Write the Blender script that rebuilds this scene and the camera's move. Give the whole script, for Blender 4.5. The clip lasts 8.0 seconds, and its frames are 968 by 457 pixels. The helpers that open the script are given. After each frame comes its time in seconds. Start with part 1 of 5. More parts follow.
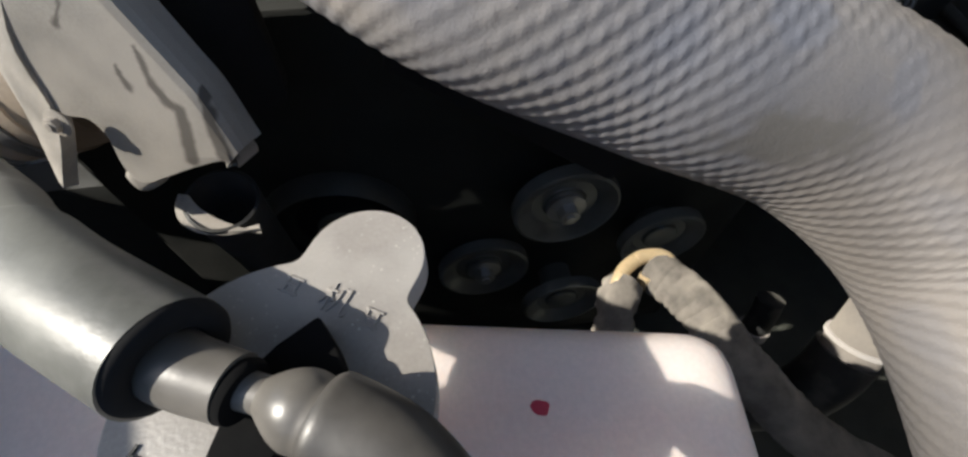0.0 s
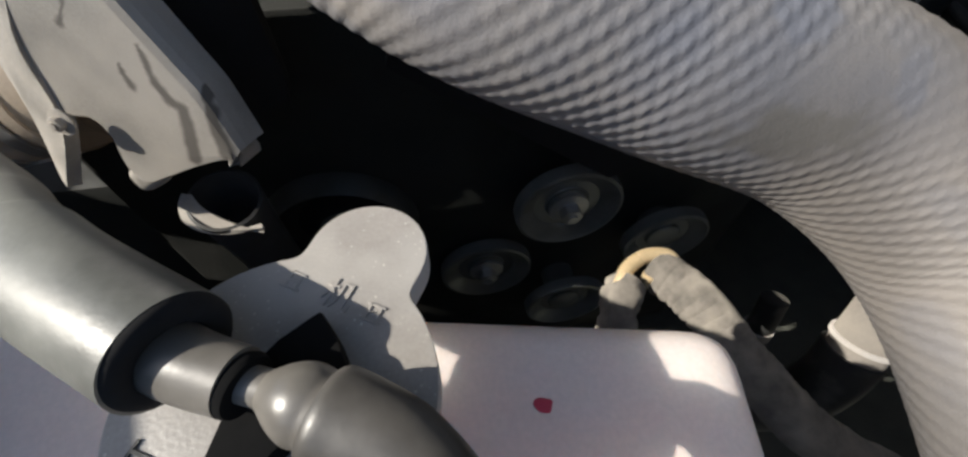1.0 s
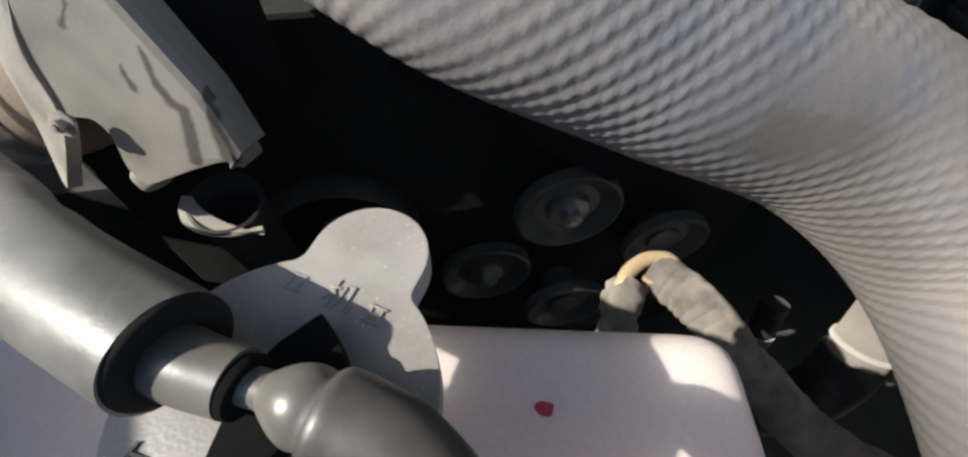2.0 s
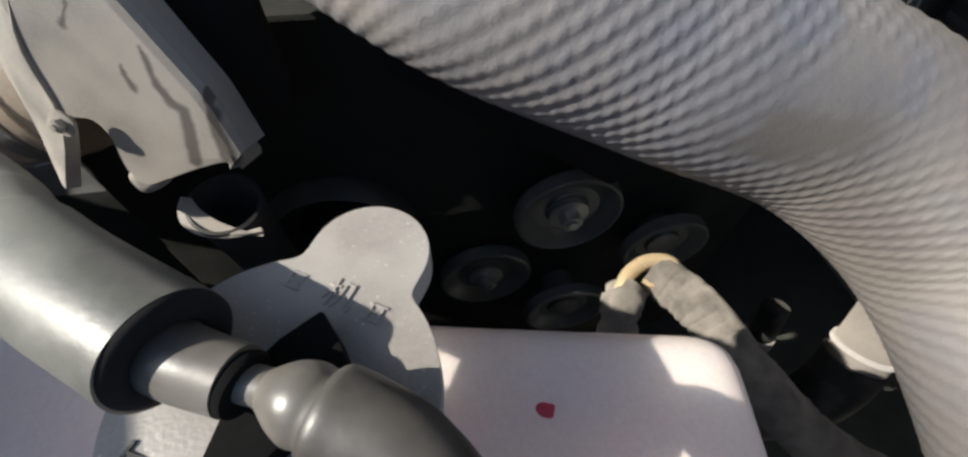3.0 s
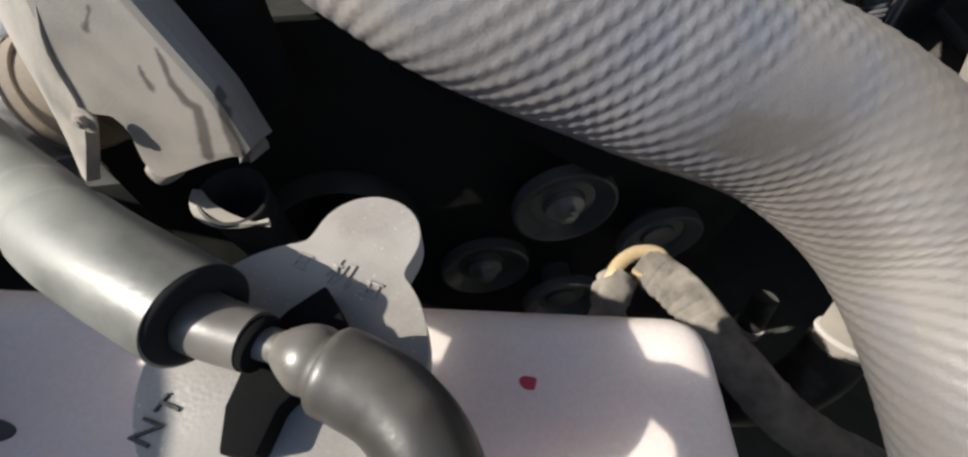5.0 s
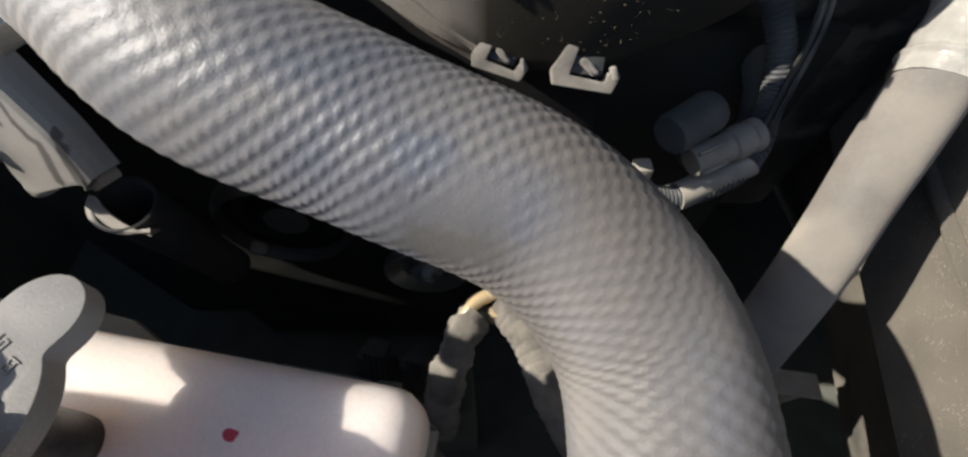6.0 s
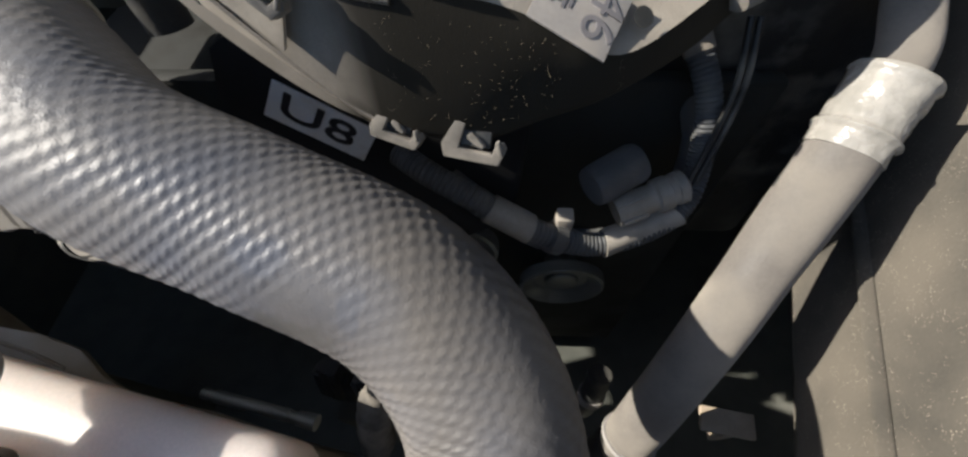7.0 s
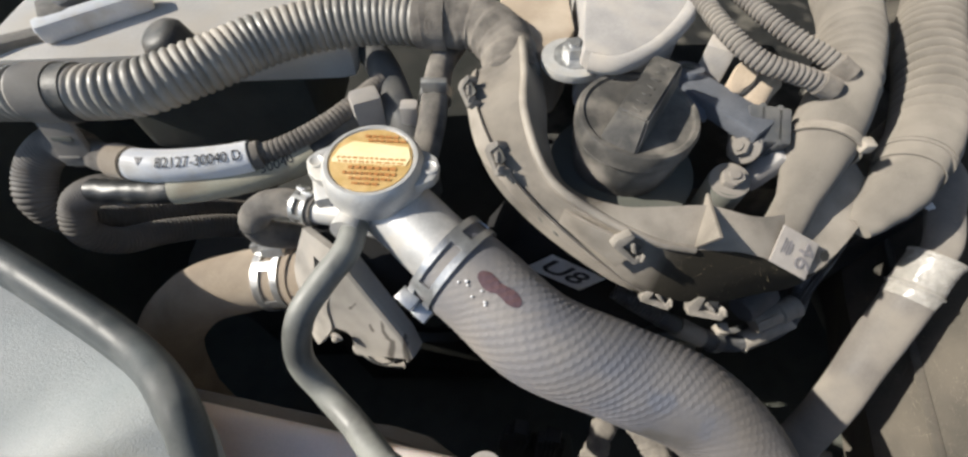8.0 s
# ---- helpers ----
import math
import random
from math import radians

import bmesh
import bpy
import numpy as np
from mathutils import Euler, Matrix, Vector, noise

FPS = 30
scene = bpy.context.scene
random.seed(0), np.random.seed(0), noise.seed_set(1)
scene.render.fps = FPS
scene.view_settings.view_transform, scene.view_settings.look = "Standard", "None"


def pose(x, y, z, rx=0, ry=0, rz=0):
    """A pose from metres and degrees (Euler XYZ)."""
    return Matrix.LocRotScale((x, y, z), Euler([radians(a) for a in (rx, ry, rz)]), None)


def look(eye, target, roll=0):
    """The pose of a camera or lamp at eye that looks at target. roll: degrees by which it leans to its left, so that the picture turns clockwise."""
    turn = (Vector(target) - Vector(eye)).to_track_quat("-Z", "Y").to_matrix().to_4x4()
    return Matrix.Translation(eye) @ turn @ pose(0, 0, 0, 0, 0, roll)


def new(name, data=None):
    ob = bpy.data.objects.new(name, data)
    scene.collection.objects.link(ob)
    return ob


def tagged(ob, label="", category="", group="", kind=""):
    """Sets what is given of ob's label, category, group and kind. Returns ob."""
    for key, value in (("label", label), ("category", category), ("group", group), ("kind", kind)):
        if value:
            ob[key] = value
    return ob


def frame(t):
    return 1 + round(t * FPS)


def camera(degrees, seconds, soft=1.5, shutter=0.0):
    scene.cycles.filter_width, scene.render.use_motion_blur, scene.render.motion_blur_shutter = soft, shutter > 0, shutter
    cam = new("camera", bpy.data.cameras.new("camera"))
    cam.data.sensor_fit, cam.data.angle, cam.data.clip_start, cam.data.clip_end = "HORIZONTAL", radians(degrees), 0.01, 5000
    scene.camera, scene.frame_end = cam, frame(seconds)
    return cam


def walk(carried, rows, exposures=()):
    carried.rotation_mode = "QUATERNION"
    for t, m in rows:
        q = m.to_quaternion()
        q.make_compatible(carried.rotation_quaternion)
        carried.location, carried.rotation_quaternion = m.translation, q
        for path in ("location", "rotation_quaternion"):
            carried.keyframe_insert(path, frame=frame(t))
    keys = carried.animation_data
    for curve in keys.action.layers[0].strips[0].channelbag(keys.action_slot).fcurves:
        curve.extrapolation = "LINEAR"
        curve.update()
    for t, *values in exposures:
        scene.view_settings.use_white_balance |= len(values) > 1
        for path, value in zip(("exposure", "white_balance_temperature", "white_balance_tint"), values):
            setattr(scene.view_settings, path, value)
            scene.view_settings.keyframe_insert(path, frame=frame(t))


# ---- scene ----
cam = camera(97.1, 8.0, soft=2.5)
ROWS = [
    (0.0, 0.0210, -0.1764, 0.9697, 35.44, -0.92, -9.20),
    (0.5, 0.0206, -0.1770, 0.9685, 35.57, -0.61, -9.20),
    (1.0, 0.0209, -0.1770, 0.9689, 35.62, -0.60, -9.10),
    (1.5, 0.0208, -0.1769, 0.9689, 35.82, -0.70, -9.01),
    (3.0, 0.0201, -0.1775, 0.9677, 36.67, -0.89, -9.00),
    (3.5, 0.0205, -0.1773, 0.9688, 36.94, -1.21, -9.00),
    (4.0, 0.0207, -0.1773, 0.9687, 37.18, -1.10, -9.09),
    (4.2, 0.0207, -0.1775, 0.9690, 37.15, -1.05, -9.09),
    (5.3, 0.0249, -0.1851, 0.9816, 35.53, 0.14, -7.78),
    (5.5, 0.0473, -0.1786, 0.9892, 35.44, 0.88, -6.66),
    (6.0, 0.1024, -0.1731, 0.9966, 32.61, 0.12, -0.89),
    (6.5, 0.1435, -0.1637, 1.0051, 31.88, 0.75, 2.03),
    (7.0, 0.1486, -0.1548, 1.0174, 30.87, 1.89, 2.60),
    (7.5, 0.1000, -0.1576, 1.0560, 30.24, 2.04, 2.74),
    (7.6, 0.0840, -0.1584, 1.0698, 30.84, 1.77, 2.58),
    (7.7, 0.0664, -0.1574, 1.0861, 31.62, 1.19, 2.17),
    (7.8, 0.0484, -0.1550, 1.1035, 32.12, 0.92, 1.56),
    (8.0, 0.0086, -0.1511, 1.1384, 33.00, 0.00, 0.00),
]
EXPO = [(0.0, 0.77, 6500, 8), (5.5, 0.82, 6500, 8), (6.5, 0.80, 6500, 8), (7.2, 0.76, 6500, 8), (8.0, 0.66, 6500, 8)]
walk(cam, [(t, pose(x, y, z, rx, ry, rz)) for t, x, y, z, rx, ry, rz in ROWS], EXPO)

# ---- light: low sun over the open bonnet, clear sky ----
SUN = Vector((-0.798, -0.028, 0.602)).normalized()
world = bpy.data.worlds.new("sky")
scene.world = world
world.use_nodes = True
wn = world.node_tree
sky = wn.nodes.new("ShaderNodeTexSky")
sky.sky_type, sky.sun_disc = "NISHITA", False
sky.sun_elevation = math.asin(SUN.z)
sky.sun_rotation = math.atan2(SUN.x, SUN.y)
wn.links.new(sky.outputs[0], wn.nodes["Background"].inputs[0])
wn.nodes["Background"].inputs[1].default_value = 0.115
sun = new("sun", bpy.data.lights.new("sun", "SUN"))
sun.data.energy, sun.data.angle, sun.data.color = 4.8, radians(0.6), (1.0, 0.935, 0.84)
sun.matrix_world = look(SUN * 10, (0, 0, 0))


# ---- materials ----
def mat(name, a, b, rough=0.6, metal=0.0, big=60.0, fine=700.0, bump=0.25, dust=None, amount=0.5, spec=0.4, stretch=None, speck=None):
    """Two tones mixed by coarse and fine noise, an uneven coat of dust, fine relief."""
    m = bpy.data.materials.new(name)
    m.use_nodes = True
    n, l = m.node_tree.nodes, m.node_tree.links
    p = n["Principled BSDF"]
    tc = n.new("ShaderNodeTexCoord")
    co = tc.outputs["Object"]
    if stretch:
        mp = n.new("ShaderNodeMapping")
        mp.inputs["Scale"].default_value = stretch
        l.new(co, mp.inputs[0])
        co = mp.outputs[0]

    def noisy(scale, detail, lo, hi):
        t = n.new("ShaderNodeTexNoise")
        t.inputs["Scale"].default_value, t.inputs["Detail"].default_value = scale, detail
        l.new(co, t.inputs["Vector"])
        r = n.new("ShaderNodeMapRange")
        r.inputs[1].default_value, r.inputs[2].default_value = lo, hi
        l.new(t.outputs["Fac"], r.inputs[0])
        return r.outputs[0], t.outputs["Fac"]

    def mixed(f, x, y):
        k = n.new("ShaderNodeMix")
        k.data_type = "RGBA"
        l.new(f, k.inputs[0])
        for s, v in ((6, x), (7, y)):
            if isinstance(v, tuple):
                k.inputs[s].default_value = (*v, 1)
            else:
                l.new(v, k.inputs[s])
        return k.outputs[2]

    f1, _ = noisy(big, 4, 0.35, 0.65)
    col = mixed(f1, a, b)
    f2, raw = noisy(fine, 3, 0.3, 0.75)
    dark = tuple(v * 0.82 for v in a)
    k2 = n.new("ShaderNodeMath")
    k2.operation = "MULTIPLY"
    k2.inputs[1].default_value = 0.45
    l.new(f2, k2.inputs[0])
    col = mixed(k2.outputs[0], col, dark)
    if dust:
        f3, _ = noisy(big * 0.55, 6, 0.62 - amount * 0.5, 0.78 - amount * 0.25)
        col = mixed(f3, col, dust)
        rr = n.new("ShaderNodeMapRange")
        rr.inputs[3].default_value, rr.inputs[4].default_value = rough, min(1.0, rough + 0.3)
        l.new(f3, rr.inputs[0])
        l.new(rr.outputs[0], p.inputs["Roughness"])
    else:
        rr = n.new("ShaderNodeMapRange")
        rr.inputs[3].default_value, rr.inputs[4].default_value = max(0.05, rough - 0.08), min(1.0, rough + 0.1)
        l.new(f1, rr.inputs[0])
        l.new(rr.outputs[0], p.inputs["Roughness"])
    if speck:
        v = n.new("ShaderNodeTexVoronoi")
        v.inputs["Scale"].default_value = 900
        l.new(co, v.inputs["Vector"])
        r = n.new("ShaderNodeMapRange")
        r.inputs[1].default_value, r.inputs[2].default_value = 0.22, 0.10
        l.new(v.outputs["Distance"], r.inputs[0])
        g, _ = noisy(140, 3, 0.45, 0.62)
        q = n.new("ShaderNodeMath")
        q.operation = "MULTIPLY"
        l.new(r.outputs[0], q.inputs[0])
        l.new(g, q.inputs[1])
        col = mixed(q.outputs[0], col, speck)
    l.new(col, p.inputs["Base Color"])
    p.inputs["Metallic"].default_value = metal
    p.inputs["Diffuse Roughness"].default_value = 0.9 if rough > 0.45 else 0.2
    p.inputs["Specular IOR Level"].default_value = spec
    if bump:
        bp = n.new("ShaderNodeBump")
        bp.inputs["Strength"].default_value, bp.inputs["Distance"].default_value = bump, 0.0006
        l.new(raw, bp.inputs["Height"])
        l.new(bp.outputs[0], p.inputs["Normal"])
    return m


def milky(m, weight, radius):
    """Let light scatter inside a plastic."""
    p = m.node_tree.nodes["Principled BSDF"]
    p.inputs["Subsurface Weight"].default_value = weight
    p.inputs["Subsurface Radius"].default_value = radius
    p.inputs["Subsurface Scale"].default_value = 0.045


M_SLEEVE = mat("woven_sleeve_dusty", (0.146, 0.149, 0.169), (0.207, 0.197, 0.194), 0.44, big=38, fine=1400, bump=0.25, spec=0.5, dust=(0.226, 0.205, 0.187), amount=0.42)
def rubbed(m, name, tone, most):
    """Mix in a tone where the mesh says that its surface is worn, soiled or shaded."""
    t = m.node_tree
    at = t.nodes.new("ShaderNodeAttribute")
    at.attribute_name = name
    mx = t.nodes.new("ShaderNodeMix")
    mx.data_type = "RGBA"
    mx.inputs[7].default_value = (*tone, 1)
    bc = t.nodes["Principled BSDF"].inputs["Base Color"]
    t.links.new(bc.links[0].from_socket, mx.inputs[6])
    ml = t.nodes.new("ShaderNodeMath")
    ml.operation = "MULTIPLY"
    ml.inputs[1].default_value = most
    t.links.new(at.outputs["Fac"], ml.inputs[0])
    t.links.new(ml.outputs[0], mx.inputs[0])
    t.links.new(mx.outputs[2], bc)


rubbed(M_SLEEVE, "bare", (0.13, 0.145, 0.185), 0.55)
rubbed(M_SLEEVE, "grime", (0.078, 0.069, 0.061), 0.65)
rubbed(M_SLEEVE, "rub", (0.095, 0.09, 0.083), 0.8)
M_RUBBER = mat("black_rubber", (0.022, 0.023, 0.024), (0.035, 0.035, 0.034), 0.42, big=70, dust=(0.16, 0.15, 0.13), amount=0.25)
M_TUBE = mat("black_overflow_rubber", (0.095, 0.097, 0.090), (0.150, 0.150, 0.138), 0.40, big=70, bump=0.10, spec=0.6, dust=(0.25, 0.252, 0.228), amount=0.5)
M_GLOSS = mat("glossy_black_rubber", (0.040, 0.037, 0.034), (0.060, 0.055, 0.050), 0.36, big=70, bump=0.08, dust=(0.15, 0.138, 0.125), amount=0.42, spec=0.55)
# Black rubber; the housing's rear body wears it in place of shade.
M_LIP = mat("matt_black_and_shade", (0.016, 0.016, 0.017), (0.024, 0.024, 0.025), 0.85, big=90, bump=0.1, spec=0.2)
# Black plastic taken down to near zero so that it looks shaded.
M_WEB = mat("shade_black_plastic", (0.007, 0.007, 0.0075), (0.011, 0.011, 0.011), 0.9, big=90, bump=0.1, spec=0.1)
M_STEM = mat("worn_dark_plastic", (0.088, 0.082, 0.074), (0.125, 0.116, 0.104), 0.30, big=90, bump=0.06, spec=0.6, dust=(0.19, 0.175, 0.155), amount=0.4)
M_DUSTRUB = mat("dusty_rubber", (0.12, 0.109, 0.096), (0.19, 0.17, 0.149), 0.75, big=130, bump=0.4, dust=(0.27, 0.243, 0.208), amount=0.4)
M_TAN = mat("tan_dusty_hose", (0.36, 0.29, 0.22), (0.44, 0.36, 0.27), 0.8, big=50, dust=(0.5, 0.42, 0.33), amount=0.3)
M_CAPBLK = mat("cap_dusty_plastic", (0.335, 0.310, 0.285), (0.40, 0.370, 0.340), 0.5, big=120, fine=1500, bump=0.12, dust=(0.43, 0.405, 0.375), amount=0.35, speck=(0.6, 0.57, 0.52))
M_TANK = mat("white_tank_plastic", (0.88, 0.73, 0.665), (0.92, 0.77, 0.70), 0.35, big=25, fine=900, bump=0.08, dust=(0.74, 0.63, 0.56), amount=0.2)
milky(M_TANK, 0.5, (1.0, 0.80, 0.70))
# Yellowed plastic, darkened further so that the flange looks shaded.
M_TANKSEAM = mat("yellowed_shaded_tank", (0.25, 0.225, 0.20), (0.33, 0.30, 0.27), 0.3, big=34, bump=0.15, dust=(0.20, 0.165, 0.115), amount=0.4)
M_RED = mat("red_paint_dot", (0.62, 0.06, 0.10), (0.7, 0.1, 0.13), 0.5, bump=0.1)
M_CAST = mat("dusty_aluminium_casting", (0.30, 0.28, 0.25), (0.40, 0.37, 0.33), 0.55, metal=0.15, big=90, fine=900, bump=0.4, dust=(0.46, 0.42, 0.37), amount=0.45)
M_ALU = mat("bare_aluminium", (0.47, 0.465, 0.455), (0.57, 0.56, 0.54), 0.45, metal=0.35, big=110, bump=0.25, dust=(0.5, 0.47, 0.42), amount=0.2)
M_ZINC = mat("zinc_plated_steel", (0.50, 0.50, 0.50), (0.60, 0.60, 0.585), 0.4, metal=0.8, big=200, bump=0.15)
M_BRASS = mat("gold_label_foil", (0.66, 0.44, 0.17), (0.74, 0.53, 0.25), 0.42, metal=0.3, big=160, bump=0.15)
M_LABINK = mat("label_red_ink", (0.55, 0.25, 0.08), (0.6, 0.3, 0.1), 0.5, bump=0.0)
M_LABPALE = mat("label_pale_panel", (0.82, 0.68, 0.36), (0.88, 0.76, 0.48), 0.4, bump=0.05)
M_CHANNEL = mat("dusty_wire_channel", (0.18, 0.16, 0.135), (0.27, 0.24, 0.205), 0.44, big=55, fine=1100, bump=0.35, dust=(0.36, 0.32, 0.27), amount=0.45)
M_DIRTSHADE = mat("oily_shaded_channel", (0.18, 0.16, 0.135), (0.27, 0.24, 0.205), 0.8, big=55, fine=1600, bump=0.2, dust=(0.30, 0.265, 0.22), amount=0.4, spec=0.15)
rubbed(M_DIRTSHADE, "soilshade", (0.017, 0.015, 0.011), 0.97)
M_CLIP = mat("pale_clip_plastic", (0.150, 0.137, 0.12), (0.22, 0.20, 0.175), 0.7, big=150, dust=(0.29, 0.263, 0.23), amount=0.4)
M_CONDUIT = mat("grey_corrugated_conduit", (0.20, 0.19, 0.172), (0.29, 0.268, 0.24), 0.38, big=60, bump=0.2, dust=(0.38, 0.34, 0.29), amount=0.4)
M_TAPE = mat("brown_cloth_tape", (0.115, 0.101, 0.088), (0.185, 0.163, 0.14), 0.85, big=130, fine=800, bump=0.8, dust=(0.265, 0.235, 0.20), amount=0.45)
M_WRAP = mat("dusty_tan_wrap", (0.145, 0.130, 0.112), (0.185, 0.167, 0.144), 0.85, big=70, fine=900, bump=0.3, dust=(0.215, 0.193, 0.165), amount=0.5)
M_DARK = mat("grimy_black_engine", (0.090, 0.094, 0.082), (0.115, 0.118, 0.102), 0.75, big=40, dust=(0.13, 0.128, 0.112), amount=0.3)
# Oily black, pushed darker to stand in for bay shade.
M_BAYBLACK = mat("oily_shade_black", (0.018, 0.020, 0.018), (0.028, 0.029, 0.026), 0.7, big=40, bump=0.3, dust=(0.036, 0.035, 0.031), amount=0.3)
M_DARKMET = mat("dark_pulley_steel", (0.20, 0.21, 0.20), (0.25, 0.255, 0.245), 0.36, metal=0.4, big=60, bump=0.15)
M_RIM = mat("oily_pulley_rim", (0.075, 0.078, 0.073), (0.10, 0.10, 0.095), 0.45, metal=0.3, big=60, bump=0.15)
M_WHITE = mat("white_label", (0.74, 0.74, 0.75), (0.80, 0.79, 0.77), 0.5, big=90, bump=0.08, dust=(0.62, 0.57, 0.5), amount=0.2)
M_STICKER = mat("dusty_paper_sticker", (0.31, 0.285, 0.265), (0.37, 0.342, 0.315), 0.6, big=120, bump=0.1, dust=(0.38, 0.34, 0.30), amount=0.3)
M_OLDTAPE = mat("aged_label", (0.40, 0.38, 0.29), (0.47, 0.44, 0.34), 0.6, big=90, bump=0.1, dust=(0.36, 0.32, 0.24), amount=0.3)
M_INK = mat("black_ink", (0.025, 0.025, 0.03), (0.035, 0.035, 0.04), 0.5, bump=0.0)
M_GREYINK = mat("faded_grey_ink", (0.17, 0.16, 0.165), (0.22, 0.205, 0.21), 0.6, bump=0.0)
M_OILCAP = mat("oil_cap_plastic", (0.052, 0.050, 0.047), (0.085, 0.08, 0.073), 0.5, big=90, bump=0.25, dust=(0.2, 0.18, 0.155), amount=0.3)
M_COVER = mat("pale_cover", (0.31, 0.295, 0.283), (0.39, 0.368, 0.348), 0.5, big=60, bump=0.15, dust=(0.42, 0.38, 0.335), amount=0.3)
M_PIPE = mat("dusty_pipe", (0.155, 0.140, 0.127), (0.205, 0.186, 0.166), 0.6, big=60, bump=0.25, dust=(0.245, 0.220, 0.190), amount=0.4)
M_FOIL = mat("clear_wrapped_tape", (0.31, 0.295, 0.268), (0.40, 0.375, 0.34), 0.24, big=120, fine=300, bump=0.8, spec=0.6)
M_PALEBOX = mat("pale_dusty_plastic", (0.56, 0.53, 0.49), (0.64, 0.61, 0.565), 0.55, big=40, bump=0.2, dust=(0.58, 0.53, 0.46), amount=0.4)
M_PAINT = mat("silver_paint", (0.40, 0.43, 0.43), (0.46, 0.48, 0.475), 0.6, metal=0.0, big=30, fine=1100, bump=0.7, dust=(0.55, 0.55, 0.53), amount=0.35, speck=(0.45, 0.45, 0.44))
M_SEAL = mat("rubber_seal", (0.085, 0.096, 0.097), (0.12, 0.132, 0.13), 0.5, big=60, bump=0.15, dust=(0.19, 0.195, 0.185), amount=0.3)
M_APRON = mat("dusty_apron_steel", (0.050, 0.047, 0.041), (0.080, 0.073, 0.062), 0.8, big=30, bump=0.35, dust=(0.12, 0.105, 0.086), amount=0.45, speck=(0.42, 0.36, 0.28))
# Grey with shade put in, for the lower branch and rear plugs.
M_BRANCH = mat("shade_dark_grey", (0.034, 0.035, 0.037), (0.050, 0.050, 0.052), 0.6, big=90, bump=0.2, dust=(0.075, 0.07, 0.063), amount=0.3)
M_PLUG = mat("grey_connector", (0.070, 0.073, 0.077), (0.10, 0.10, 0.103), 0.5, big=90, dust=(0.14, 0.133, 0.12), amount=0.3)
M_GOLD = mat("brass_ring", (0.85, 0.66, 0.40), (0.92, 0.76, 0.52), 0.35, metal=0.5, bump=0.1)
M_BLUE = mat("blue_grey_steel", (0.15, 0.163, 0.19), (0.20, 0.21, 0.235), 0.4, metal=0.4, big=80, bump=0.15)
M_DROP = mat("clear_droplet", (0.60, 0.60, 0.62), (0.70, 0.70, 0.71), 0.25, bump=0.0, spec=0.8)
M_WET = mat("wet_coolant", (0.10, 0.062, 0.067), (0.13, 0.082, 0.087), 0.06, big=200, bump=0.0, spec=0.6)


# ---- builders ----
def thing(name, at, label, category, group="", kind=""):
    ob = new(name)
    ob.location = at
    return tagged(ob, label, category, group, kind)


def part(name, bm, material, parent=None, label="", smooth=42):
    me = bpy.data.meshes.new(name)
    bmesh.ops.recalc_face_normals(bm, faces=bm.faces)
    bm.to_mesh(me)
    bm.free()
    return settle(name, me, material, parent, label, smooth)


def settle(name, me, material, parent=None, label="", smooth=42):
    me.materials.append(material)
    if smooth:
        me.shade_smooth()
        me.set_sharp_from_angle(angle=radians(smooth))
    ob = new(name, me)
    if parent is not None:
        ob.parent = parent
        if parent.type == "EMPTY":
            ob.matrix_parent_inverse = Matrix.Translation(parent.location).inverted()
    if label:
        ob["label"] = label
    return ob


def curve(ctrl, n):
    """Catmull-Rom through the control points, n samples."""
    c = np.array(ctrl, float)
    p = np.vstack([2 * c[0] - c[1], c, 2 * c[-1] - c[-2]])
    out = []
    for u in np.linspace(0, len(c) - 1 - 1e-9, n):
        i = int(u)
        f = u - i
        a, b, d, e = p[i:i + 4]
        out.append(0.5 * (2 * b + (d - a) * f + (2 * a - 5 * b + 4 * d - e) * f * f + (3 * b - a - 3 * d + e) * f**3))
    return np.array(out)


class Spine:
    """Evenly spaced samples of a curve with tangent and two normals; up is where angle 0 looks."""

    def __init__(self, ctrl, n=80, up=(0, 0, 1)):
        c = curve(ctrl, 600)
        s = np.r_[0, np.cumsum(np.linalg.norm(np.diff(c, axis=0), axis=1))]
        self.length = s[-1]
        self.s = np.linspace(0, s[-1], n)
        self.p = np.stack([np.interp(self.s, s, c[:, k]) for k in range(3)], 1)
        t = np.gradient(self.p, axis=0)
        self.t = t / np.linalg.norm(t, axis=1)[:, None]
        a = np.array(up, float) - self.t * (self.t @ np.array(up, float))[:, None]
        self.a = a / np.linalg.norm(a, axis=1)[:, None]
        self.b = np.cross(self.t, self.a)

    def at(self, s, angle, r):
        """The place at arc length s, at an angle round the spine from up, r from it."""
        g = lambda v: np.array([np.interp(s, self.s, v[:, k]) for k in range(3)])
        return g(self.p) + r * (math.cos(angle) * g(self.a) + math.sin(angle) * g(self.b))


